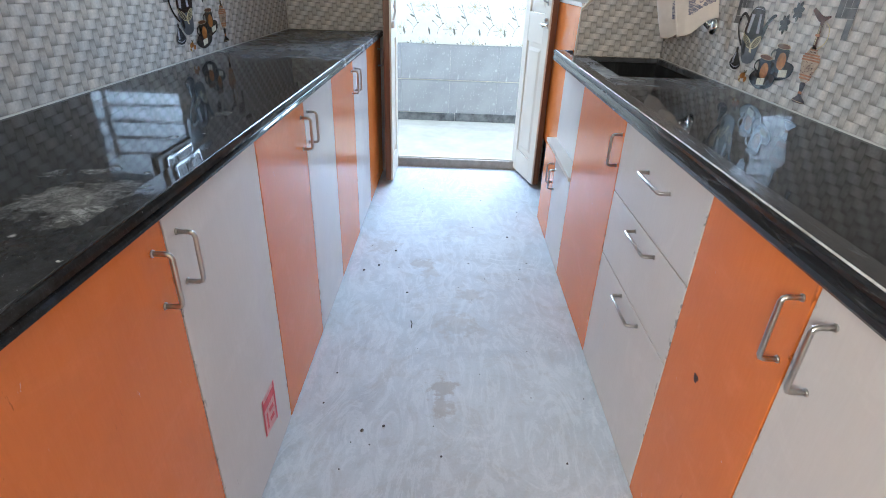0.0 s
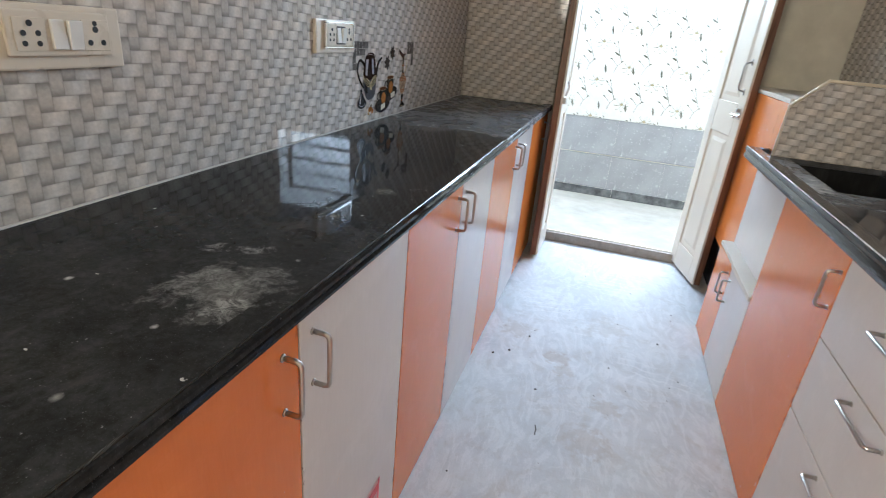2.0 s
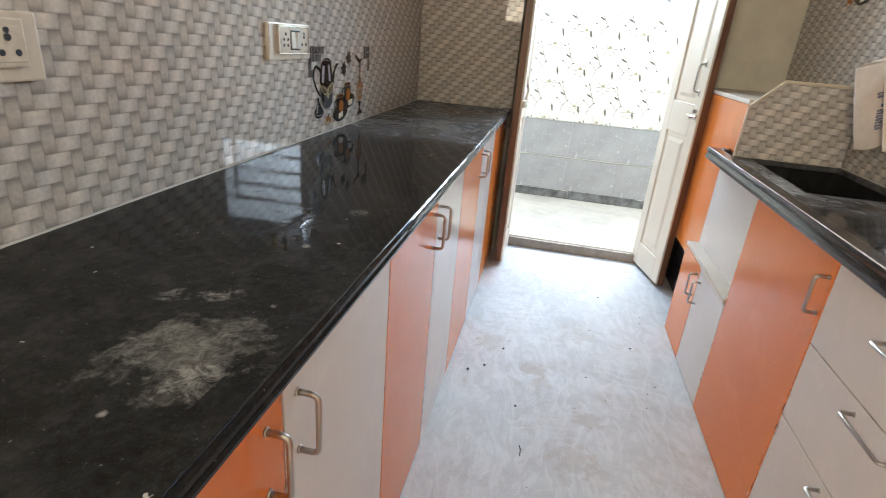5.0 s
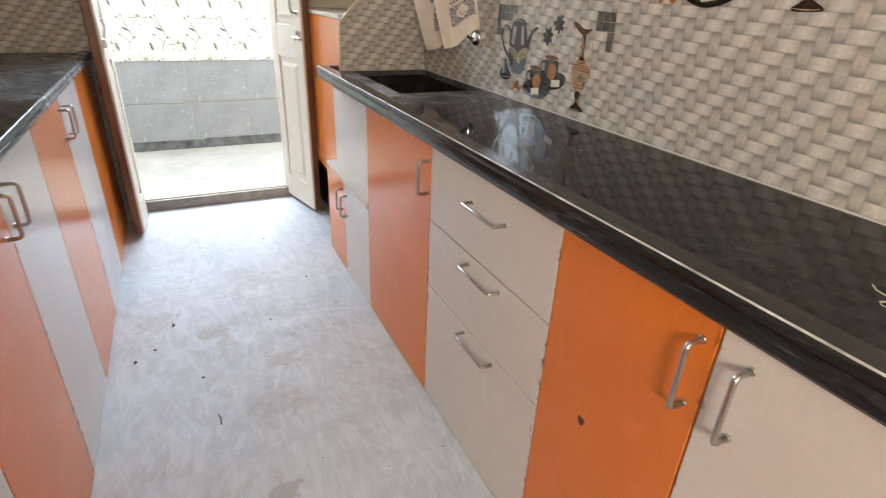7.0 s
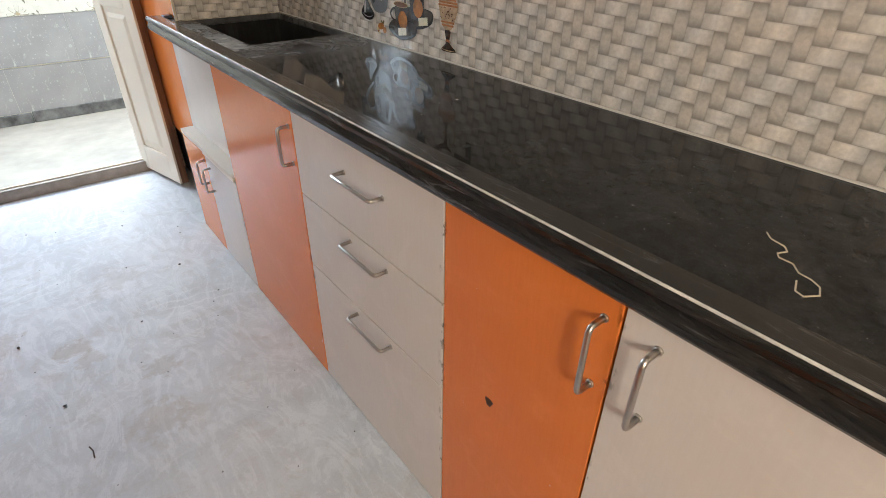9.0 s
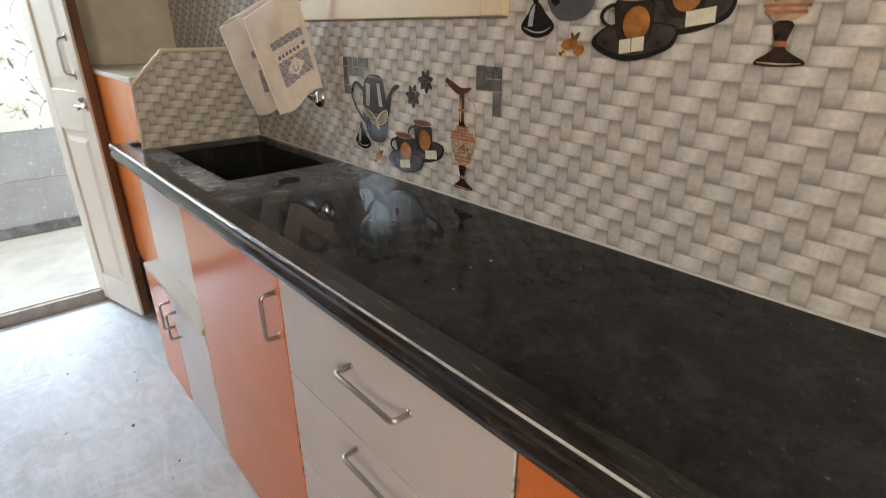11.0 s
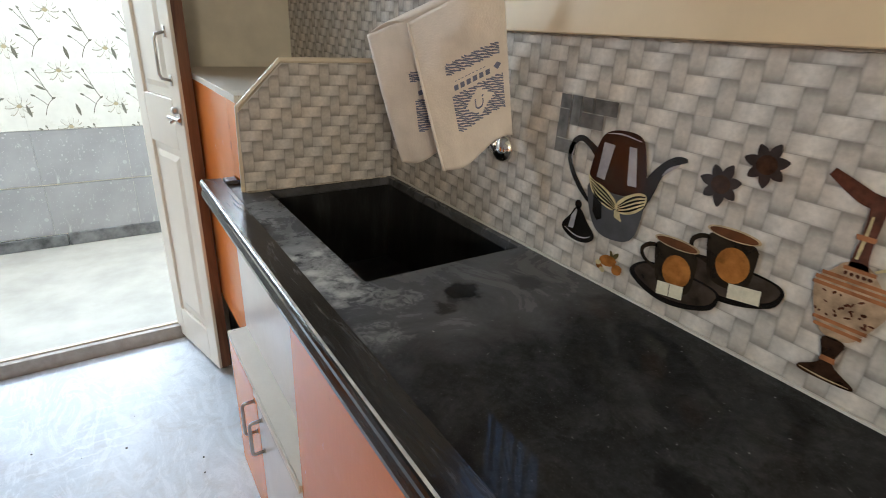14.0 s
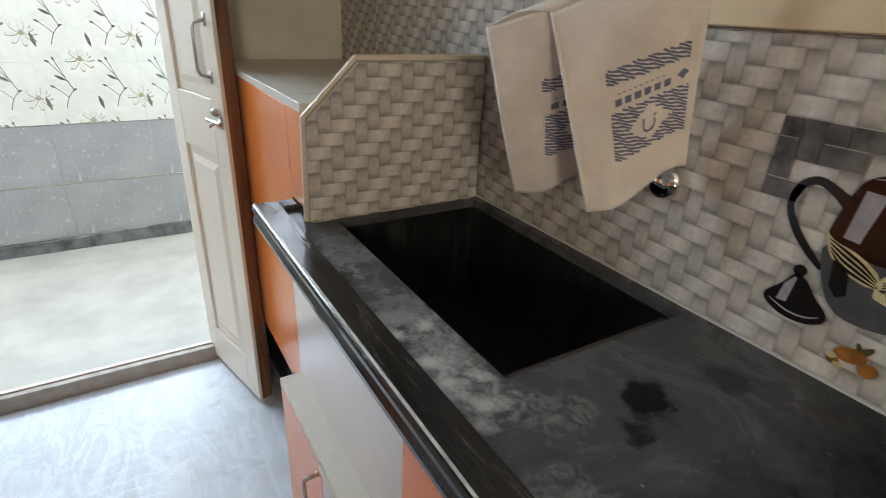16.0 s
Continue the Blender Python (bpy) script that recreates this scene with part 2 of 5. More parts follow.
def weave_ceramic(name="weave_ceramic", shade=1.0, tint=(0.99, 0.975), end=0.53):
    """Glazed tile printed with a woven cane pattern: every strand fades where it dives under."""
    m = mat(name, (0.5, 0.47, 0.44), 0.08, 0.0, 0.11)
    uv = node(m, "ShaderNodeUVMap")
    uv.uv_map = "strand"
    sep = node(m, "ShaderNodeSeparateXYZ")
    link(m, uv.outputs[0], sep.inputs[0])
    o = coords(m)
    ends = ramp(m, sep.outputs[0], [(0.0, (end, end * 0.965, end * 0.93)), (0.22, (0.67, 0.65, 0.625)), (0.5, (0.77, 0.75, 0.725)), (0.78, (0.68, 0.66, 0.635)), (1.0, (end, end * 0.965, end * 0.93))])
    sides = ramp(m, sep.outputs[1], [(0.0, grey(0.76)), (0.12, grey(0.96)), (0.88, grey(1.0)), (1.0, grey(0.86))])
    fibre = ramp(m, noise_tex(m, o, 120, 3), [(0.3, grey(0.86)), (0.7, grey(1.06))])
    tone = ramp(m, noise_tex(m, o, 14, 3), [(0.3, (0.9, 0.92, 0.95)), (0.7, (1.08, 1.03, 0.98))])
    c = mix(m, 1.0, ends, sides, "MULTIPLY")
    c = mix(m, 1.0, c, fibre, "MULTIPLY")
    c = mix(m, 1.0, c, tone, "MULTIPLY")
    info = node(m, "ShaderNodeObjectInfo")
    kiln = ramp(m, info.outputs["Random"], [(0.0, grey(0.94)), (1.0, (1.0, 0.985, 0.965))])
    c = mix(m, 1.0, c, kiln, "MULTIPLY")
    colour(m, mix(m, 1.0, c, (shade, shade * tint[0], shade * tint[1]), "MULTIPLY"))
    roughness(m, ramp(m, noise_tex(m, o, 20, 5), [(0.3, grey(0.012)), (0.75, grey(0.045))]))
    return m


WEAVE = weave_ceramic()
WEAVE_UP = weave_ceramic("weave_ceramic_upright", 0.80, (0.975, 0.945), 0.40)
GROUT = mat("grout", (0.62, 0.60, 0.57), 0.8)


def plain(name, base, rough, vary=0.12, scale=6.0, bumpy=0.1):
    m = mat(name, base, rough)
    o = coords(m)
    n = noise_tex(m, o, scale, 6, 0.6)
    colour(m, ramp(m, n, [(0.3, tuple(x * (1 - vary) for x in base)), (0.7, tuple(min(1, x * (1 + vary)) for x in base))]))
    roughness(m, ramp(m, noise_tex(m, o, scale * 3, 4), [(0.3, grey(rough * 0.8)), (0.7, grey(min(1, rough * 1.25)))]))
    if bumpy:
        bump(m, noise_tex(m, o, scale * 12, 4), bumpy, 0.002)
    return m


PAINT = plain("cream_wall_paint", (0.66, 0.62, 0.52), 0.6)
CEILING = plain("white_distemper", (0.78, 0.77, 0.74), 0.8)
DOOR_PAINT = plain("beige_enamel", (0.72, 0.655, 0.555), 0.38, 0.02, 5.0, 0)
WINDOW_PAINT = plain("tan_enamel", (0.72, 0.57, 0.37), 0.35, 0.08, 5.0, 0.05)
RAIL_PAINT = plain("cream_enamel", (0.62, 0.54, 0.42), 0.4, 0.1, 8.0, 0.05)


def brown_wood():
    m = mat("brown_wood", (0.16, 0.07, 0.035), 0.4)
    g = noise_tex(m, coords(m, (40, 40, 3)), 1.0, 6, 0.6, 0.6)
    colour(m, ramp(m, g, [(0.3, (0.09, 0.035, 0.018)), (0.7, (0.24, 0.115, 0.06))]))
    bump(m, g, 0.2, 0.001)
    return m


WOOD = brown_wood()
STEEL = mat("brushed_steel", (0.50, 0.48, 0.46), 0.28, 1.0)
CHROME = mat("chrome", (0.8, 0.8, 0.8), 0.06, 1.0)
PLASTIC = plain("ivory_plastic", (0.68, 0.61, 0.51), 0.3, 0.05, 8, 0)
SWITCH = plain("white_plastic", (0.80, 0.79, 0.76), 0.22, 0.03, 8, 0)
HOLE = mat("socket_hole", (0.012, 0.010, 0.010), 0.6)
VOID_SHADE = plain("void_shade", (0.012, 0.013, 0.018), 0.6, 0.2, 6, 0)

# ---- building helpers ----


def part(name, bm, material, parent=None, label="", smooth=False):
    me = bpy.data.meshes.new(name)
    bmesh.ops.recalc_face_normals(bm, faces=bm.faces)
    bm.to_mesh(me)
    bm.free()
    if smooth:
        for p in me.polygons:
            p.use_smooth = True
    for k in (material if isinstance(material, (list, tuple)) else (material,)):
        me.materials.append(k)
    ob = new(name, me)
    ob.parent = parent
    if label:
        ob["label"] = label
    return ob


def thing(name, label, category, at=(0, 0, 0), group="", kind=""):
    ob = new(name)
    ob.empty_display_size = 0.05
    ob.location = at
    return tagged(ob, label, category, group, kind)


def box(bm, x0, x1, y0, y1, z0, z1, bevel=0.0, segments=2):
    n0 = set(bm.verts)
    m = Matrix.LocRotScale(((x0 + x1) / 2, (y0 + y1) / 2, (z0 + z1) / 2), None, (abs(x1 - x0), abs(y1 - y0), abs(z1 - z0)))
    vs = bmesh.ops.create_cube(bm, size=1, matrix=m)["verts"]
    if bevel:
        es = {e for v in vs for e in v.link_edges}
        bmesh.ops.bevel(bm, geom=list(es), offset=bevel, segments=segments, affect="EDGES", profile=0.6)
    return [v for v in bm.verts if v not in n0]


def boxed(*a, **k):
    bm = bmesh.new()
    box(bm, *a, **k)
    return bm


def prism(bm, outline, depth, m=Matrix.Identity(4)):
    """An outline in the local x, z plane, pushed along local y by depth."""
    a = [bm.verts.new(m @ Vector((x, 0, z))) for x, z in outline]
    b = [bm.verts.new(m @ Vector((x, depth, z))) for x, z in outline]
    n = len(a)
    bm.faces.new(a)
    bm.faces.new(b[::-1])
    for i in range(n):
        bm.faces.new((a[i], b[i], b[(i + 1) % n], a[(i + 1) % n]))


def sweep(bm, points, radius, sides=8, flat=1.0, radii=None):
    """A rod along points."""
    pts = [Vector(p) for p in points]
    rings = []
    up = None
    for i, p in enumerate(pts):
        d = (pts[min(i + 1, len(pts) - 1)] - pts[max(i - 1, 0)]).normalized()
        if up is None:
            up = d.orthogonal().normalized()
        up = (up - d * up.dot(d)).normalized()
        side = d.cross(up)
        r = radii[i] if radii else radius
        rings.append([bm.verts.new(p + r * (math.cos(2 * math.pi * k / sides + math.pi / sides) * up + flat * math.sin(2 * math.pi * k / sides + math.pi / sides) * side)) for k in range(sides)])
    for a, b in zip(rings, rings[1:]):
        for k in range(sides):
            bm.faces.new((a[k], a[(k + 1) % sides], b[(k + 1) % sides], b[k]))
    bm.faces.new(rings[0][::-1])
    bm.faces.new(rings[-1])


def lathe(bm, profile, m=Matrix.Identity(4), sides=20):
    """profile of (radius, height) about the local z axis."""
    rings = []
    for r, h in profile:
        rings.append([bm.verts.new(m @ Vector((max(r, 1e-4) * math.cos(2 * math.pi * k / sides), max(r, 1e-4) * math.sin(2 * math.pi * k / sides), h))) for k in range(sides)])
    for a, b in zip(rings, rings[1:]):
        for k in range(sides):
            bm.faces.new((a[k], a[(k + 1) % sides], b[(k + 1) % sides], b[k]))
    bm.faces.new(rings[0][::-1])
    bm.faces.new(rings[-1])


# ---- the room ----
XL, XR, YB, YD, YP, H = -1.0, 1.0, -2.3, 3.50, 3.43, 2.75
DL, DR, DH = -0.365, 0.535, 2.08
TOP = 0.895
FL, FR = -0.443, 0.527

part("floor", boxed(-1.15, 1.15, YB - 0.1, YD + 0.11, -0.12, 0.0), FLOOR)
tagged(bpy.data.objects["floor"], "pale grey dusty cement kitchen floor with scuffs", "floor", kind="structure")
part("ceiling", boxed(XL - 0.12, XR + 0.12, YB - 0.12, YD + 0.16, H, H + 0.1), CEILING)
tagged(bpy.data.objects["ceiling"], "plain white distempered kitchen ceiling", "ceiling", kind="structure")

bm = bmesh.new()
box(bm, XL - 0.12, XL - 0.012, -1.2, YD + 0.14, 0, H)
box(bm, XL - 0.12, XL - 0.012, YB - 0.12, -2.3, 0, H)
# high opening, added out of view for the fill lamp
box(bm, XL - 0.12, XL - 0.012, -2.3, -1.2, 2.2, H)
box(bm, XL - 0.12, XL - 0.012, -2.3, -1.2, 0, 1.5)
wall_west = tagged(part("wall_west", bm, PAINT), "cream painted kitchen wall with woven-pattern tiles and an added high opening", "wall", kind="structure")

# window opening in the east wall
WY0, WY1, WZ0, WZ1 = 1.402, 2.352, 1.292, 2.25
bm = bmesh.new()
box(bm, XR + 0.012, XR + 0.16, YB - 0.12, WY0, 0, H)
box(bm, XR + 0.012, XR + 0.16, WY1, YD + 0.14, 0, H)
box(bm, XR + 0.012, XR + 0.16, WY0, WY1, 0, WZ0)
box(bm, XR + 0.012, XR + 0.16, WY0, WY1, WZ1, H)
wall_east = tagged(part("wall_east", bm, PAINT), "cream painted kitchen wall with woven-pattern tiles and a window", "wall", kind="structure")

bm = bmesh.new()
box(bm, XL - 0.012, -0.425, YP, YD + 0.14, 0, H)
box(bm, -0.425, DL, YD, YD + 0.14, 0, H)
box(bm, DR, XR + 0.012, YD, YD + 0.14, 0, H)
box(bm, DL, DR, YD, YD + 0.14, DH, H)
wall_north = tagged(part("wall_north", bm, PAINT), "cream painted kitchen end wall around a double door", "wall", kind="structure")

bm = bmesh.new()
box(bm, XL - 0.012, XR + 0.012, YB - 0.12, YB, 0, H)
wall_south = tagged(part("wall_south", bm, PAINT), "plain cream painted wall closing the kitchen", "wall", kind="structure")

# ---- counters ----


def nose_profile(front, out, lip=1.0):
    """Cross-section (x, z) of the raised, doubled and rounded front strip; out is the way the nose points."""
    t = TOP
    f = front - out * 0.055
    return [(f, t - 0.0195), (f, t), (f + out * 0.002, t + 0.009), (front - out * 0.008, t + 0.011), (front - out * 0.002, t + 0.008), (front, t + 0.003),
            (front, t - 0.004), (front - out * 0.003, t - 0.008), (front - out * 0.006, t - 0.0095), (front - out * 0.003, t - 0.011 * lip),
            (front, t - 0.015 * lip), (front - out * 0.001, t - 0.021 * lip), (front - out * 0.005, t - 0.0245 * lip), (front - out * 0.013, t - 0.0245 * lip), (front - out * 0.0135, t - 0.0245), (front - out * 0.05, t - 0.0245)]


def extrude_y(bm, pts, y0, y1):
    m = Matrix.Translation((0, y0, 0))
    prism(bm, pts, y1 - y0, m)


CW, CE = -0.425, 0.512


def edge_granite():
    m = mat("granite_edge", (0.03, 0.03, 0.03), 0.3)
    run = noise_tex(m, coords(m, (60, 7, 60)), 1.0, 8, 0.75, 0.8)
    colour(m, ramp(m, run, [(0.45, grey(0.010)), (0.62, (0.034, 0.032, 0.030)), (0.76, (0.16, 0.15, 0.14))]))
    roughness(m, ramp(m, run, [(0.35, grey(0.10)), (0.70, grey(0.35))]))
    bsdf(m).inputs["Specular IOR Level"].default_value = 0.45
    return m


GRANITE_EDGE = edge_granite()
ARRIS = plain("ground_granite", (0.58, 0.57, 0.55), 0.5, 0.4, 30.0, 0)
west_counter = thing("kitchen_counter", "polished black granite worktop with dusty white smears", "counter")
part("worktop", boxed(-1.0, CW - 0.0555, -1.4, YP, TOP - 0.02, TOP), GRANITE_W, west_counter)
bm = bmesh.new()
extrude_y(bm, nose_profile(CW, 1), -1.4, YP)
part("edge_strip", bm, GRANITE_W, west_counter, "raised rounded front strip")
part("arris", boxed(CW - 0.0085, CW - 0.0045, -1.4, YP - 0.001, TOP + 0.0085, TOP + 0.0116, 0.001, 1), GRANITE_EDGE, west_counter, "worn top edge")

SX0, SX1, SY0, SY1, RY1 = 0.65, 0.985, 2.057, 2.625, 2.76
east_counter = thing("sink_counter", "black granite worktop with a dusty sink rim", "counter")
bm = bmesh.new()
g = CE + 0.0555
box(bm, g, 1.0, -1.4, SY0, TOP - 0.02, TOP)
box(bm, g, SX0, SY0, SY1, TOP - 0.02, TOP)
box(bm, g, 1.0, SY1, RY1, TOP - 0.02, TOP)
box(bm, SX1, 1.0, SY0, SY1, TOP - 0.02, TOP)
bmesh.ops.remove_doubles(bm, verts=bm.verts, dist=1e-5)
part("worktop", bm, GRANITE_E, east_counter)
bm = bmesh.new()
extrude_y(bm, nose_profile(CE, -1, 1.6), -1.4, RY1)
part("edge_strip", bm, GRANITE_EDGE, east_counter, "raised rounded front strip")
part("arris", boxed(CE + 0.0045, CE + 0.0085, -1.4, RY1 - 0.001, TOP + 0.0085, TOP + 0.0116, 0.001, 1), ARRIS, east_counter, "pale ground top edge")
part("end_strip", boxed(g + 0.001, 0.60, RY1 - 0.04, RY1, TOP + 0.001, TOP + 0.011, 0.002, 1), GRANITE_E, east_counter)
bm = bmesh.new()
SZ = TOP - 0.24
tub = []
for d, z in ((0.014, TOP - 0.021), (0.014, SZ - 0.015), (0.0, TOP - 0.021), (0.0, SZ)):
    tub.append([bm.verts.new((x, y, z)) for x, y in ((SX0 - d, SY0 - d), (SX1 + d, SY0 - d), (SX1 + d, SY1 + d), (SX0 - d, SY1 + d))])
for i in range(4):
    j = (i + 1) % 4
    bm.faces.new((tub[1][i], tub[1][j], tub[0][j], tub[0][i]))
    bm.faces.new((tub[0][i], tub[0][j], tub[2][j], tub[2][i]))
    bm.faces.new((tub[2][i], tub[2][j], tub[3][j], tub[3][i]))
bm.faces.new(tub[3])
bm.faces.new(tub[1][::-1])
sink = part("sink_bowl", bm, SINK, east_counter, "deep black granite sink bowl")
bm = bmesh.new()
lathe(bm, [(0.0, 0.001), (0.032, 0.001), (0.04, 0.004), (0.036, 0.006), (0.012, 0.002), (0.0, 0.002)], Matrix.Translation((0.78, 2.22, SZ)), 20)
part("drain", bm, STEEL, sink, "dull steel drain")

# ---- cabinets ----


def handle_mesh(length=0.096, out=0.030, r=0.0045):
    """Bow handle standing off along +x, its length along z, centred."""
    h, k = length / 2, 0.008
    pts = [(0, 0, -h), (out - k, 0, -h), (out - k * 0.3, 0, -h + k * 0.3), (out, 0, -h + k), (out, 0, h - k), (out - k * 0.3, 0, h - k * 0.3), (out - k, 0, h), (0, 0, h)]
    bm = bmesh.new()
    sweep(bm, pts, r, 8)
    for s in (-h, h):
        lathe(bm, [(0.0065, 0), (0.0065, 0.002), (0.005, 0.003)], pose(0, 0, s, 0, 90, 0), 10)
    me = bpy.data.meshes.new("handle")
    bmesh.ops.recalc_face_normals(bm, faces=bm.faces)
    bm.to_mesh(me)
    bm.free()
    me.materials.append(STEEL)
    for p in me.polygons:
        p.use_smooth = True
    return me


HANDLE = handle_mesh()
HANDLE_LONG = handle_mesh(0.150)
HANDLE_TALL = handle_mesh(0.113)


def handle(parent, x, y, z, out, along="z", mesh=None):
    ob = new("handle", mesh or HANDLE)
    ob.parent = parent
    m = pose(x, y, z, 0, 0, 0 if out > 0 else 180)
    if along == "y":
        m = m @ pose(0, 0, 0, 90, 0, 0)
    ob.matrix_basis = m
    ob["label"] = "brushed steel bow handle"
    return ob


def front(name, x, out, y0, y1, z0, z1, material, parent, label=""):
    """A laminated door or drawer front whose face lies at x."""
    g, th = 0.0018, 0.018
    a, b = (x - th, x) if out > 0 else (x, x + th)
    return part(name, boxed(a, b, y0 + g, y1 - g, z0 + g, z1 - g, 0.0012, 1), material, parent, label)


def carcass(x, out, y0, y1, z0, z1, back, parent):
    """The box behind the fronts."""
    a = x - out * 0.0195
    x0, x1 = min(a, back), max(a, back)
    part("body", boxed(x0, x1, y0 + 0.0008, y1 - 0.0008, z0, z1), CARCASS, parent)


ZT = 0.8695
# west run: door edges along the aisle, pairs of an orange and a grey door
pairs = ((-0.57, -0.14, 0.27), (0.27, 0.708, 1.142), (1.142, 1.575, 1.982), (1.982, 2.440, 2.855))
for a, b, c in pairs:
    cab = thing("base_cabinet", "base cabinet with one glossy orange and one grey door", "cabinet", group="cabinets under the long worktop")
    if a < 0:
        carcass(FL, 1, a, c, 0.004, ZT, -0.99, cab)
        d1 = front("door", FL, 1, a, b, 0.004, ZT, GREYLAM, cab, "grey laminate door")
        d2 = front("door", FL, 1, b, c, 0.004, ZT, ORANGE, cab, "orange laminate door")
        continue
    carcass(FL, 1, a, c, 0.004, ZT, -0.99, cab)
    d1 = front("door", FL, 1, a, b, 0.004, ZT, ORANGE, cab, "glossy orange laminate door")
    d2 = front("door", FL, 1, b, c, 0.004, ZT, GREYLAM, cab, "scuffed grey laminate door")
    handle(d1, FL, b - 0.042, 0.774, 1)
    handle(d2, FL, b + 0.037, 0.774, 1)
    if a == 0.27:
        sticker_door = d2
cab = thing("base_cabinet", "narrow base cabinet with one orange door beside the jamb", "cabinet", group="cabinets under the long worktop")
carcass(FL, 1, 2.855, 3.425, 0.004, ZT, -0.99, cab)
d = front("door", FL, 1, 2.855, 3.425, 0.004, ZT, ORANGE, cab)
handle(d, FL, 3.30, 0.765, 1)

# east run
cab = thing("base_cabinet", "base cabinet with orange and grey doors beside the drawers", "cabinet", group="cabinets under the sink worktop")
carcass(FR, -1, 0.15, 0.938, 0.004, ZT, 0.99, cab)
d1 = front("door", FR, -1, 0.15, 0.597, 0.004, ZT, GREYLAM, cab, "grey laminate door")
d2 = front("door", FR, -1, 0.597, 0.938, 0.004, ZT, ORANGE, cab, "glossy orange laminate door")
handle(d1, FR, 0.547, 0.759, -1, "z", HANDLE_TALL)
gouged_door = d2
handle(d2, FR, 0.621, 0.759, -1, "z", HANDLE_TALL)
cab = thing("base_cabinet", "base cabinet with laminate doors under a black worktop", "cabinet", group="cabinets under the sink worktop")
carcass(FR, -1, -0.62, 0.15, 0.004, ZT, 0.99, cab)
front("door", FR, -1, -0.62, -0.23, 0.004, ZT, GREYLAM, cab, "grey laminate door")
front("door", FR, -1, -0.23, 0.15, 0.004, ZT, ORANGE, cab, "orange laminate door")

cab = thing("drawer_unit", "grey laminate drawer unit with three deep drawers", "drawers")
carcass(FR, -1, 0.938, 1.518, 0.004, ZT, 0.99, cab)
for z0, z1, zh in ((0.004, 0.422, 0.397), (0.422, 0.637, 0.607), (0.637, ZT, 0.777)):
    d = front("drawer", FR, -1, 0.938, 1.518, z0, z1, GREYLAM, cab)
    handle(d, FR, 1.203, zh, -1, "y", HANDLE_LONG)

cab = thing("base_cabinet", "base cabinet with one wide glossy orange laminate door", "cabinet", group="cabinets under the sink worktop")
carcass(FR, -1, 1.518, 2.09, 0.004, ZT, 0.99, cab)
d = front("door", FR, -1, 1.518, 2.09, 0.004, ZT, ORANGE, cab)
handle(d, FR, 1.540, 0.757, -1)

cab = thing("sink_cabinet", "low sink cabinet with orange and grey doors and ledge", "cabinet")
LZ = 0.47
carcass(FR, -1, 2.09, 2.728, 0.004, LZ - 0.018, 0.99, cab)
d1 = front("door", FR, -1, 2.09, 2.435, 0.004, LZ - 0.019, GREYLAM, cab, "grey laminate door")
d2 = front("door", FR, -1, 2.435, 2.728, 0.004, LZ - 0.019, ORANGE, cab, "orange laminate door")
part("edge_band", boxed(FR - 0.006, FR - 0.0015, 2.093, 2.432, LZ - 0.019, LZ + 0.001, 0.001, 1), BEIGE_BOARD, d1, "white edge band along the door top")
handle(d1, FR, 2.395, 0.352, -1)
handle(d2, FR, 2.462, 0.362, -1)
part("ledge", boxed(FR - 0.001, 0.62, 2.092, 2.728, LZ - 0.018, LZ, 0.001, 1), BEIGE_BOARD, cab, "dusty beige ledge board")
part("apron_panel", boxed(0.578, 0.596, 2.092, 2.728, LZ + 0.001, ZT), GREYLAM, cab, "set-back grey laminate panel")

tall = thing("orange_cabinet", "orange laminate cabinet with a dusty cream top", "cabinet")
OY0, OY1, OZ0, OZ1, OX = 2.77, 3.485, 0.32, 1.123, 0.602
part("body", boxed(OX + 0.02, 0.985, OY0, OY1, OZ0, OZ1 - 0.018), ORANGE, tall)
d = front("door", OX, -1, OY0, OY1, OZ0, OZ1 - 0.018, ORANGE, tall)
part("top", boxed(OX - 0.002, 0.985, OY0, OY1, OZ1 - 0.018, OZ1, 0.001, 1), BEIGE_BOARD, tall, "dusty cream board top")
handle(d, OX, 3.27, 0.76, -1)
part("upper_front", boxed(OX, OX + 0.018, 2.668, OY0 + 0.001, TOP + 0.013, OZ1 - 0.0185), ORANGE, tall, "orange laminate strip above the worktop")
part("upper_top", boxed(OX - 0.002, 0.985, 2.668, OY0 - 0.0005, OZ1 - 0.018, OZ1, 0.001, 1), BEIGE_BOARD, tall, "dusty cream board top")
# near-black block paints the shade of the open space under the cabinet
part("shade_block", boxed(OX + 0.05, 0.985, OY0, OY1, 0.0, OZ0 - 0.001), VOID_SHADE, tall, "dark block standing for the shade of the open space below")

# ---- glazed tiles ----
U = 0.025


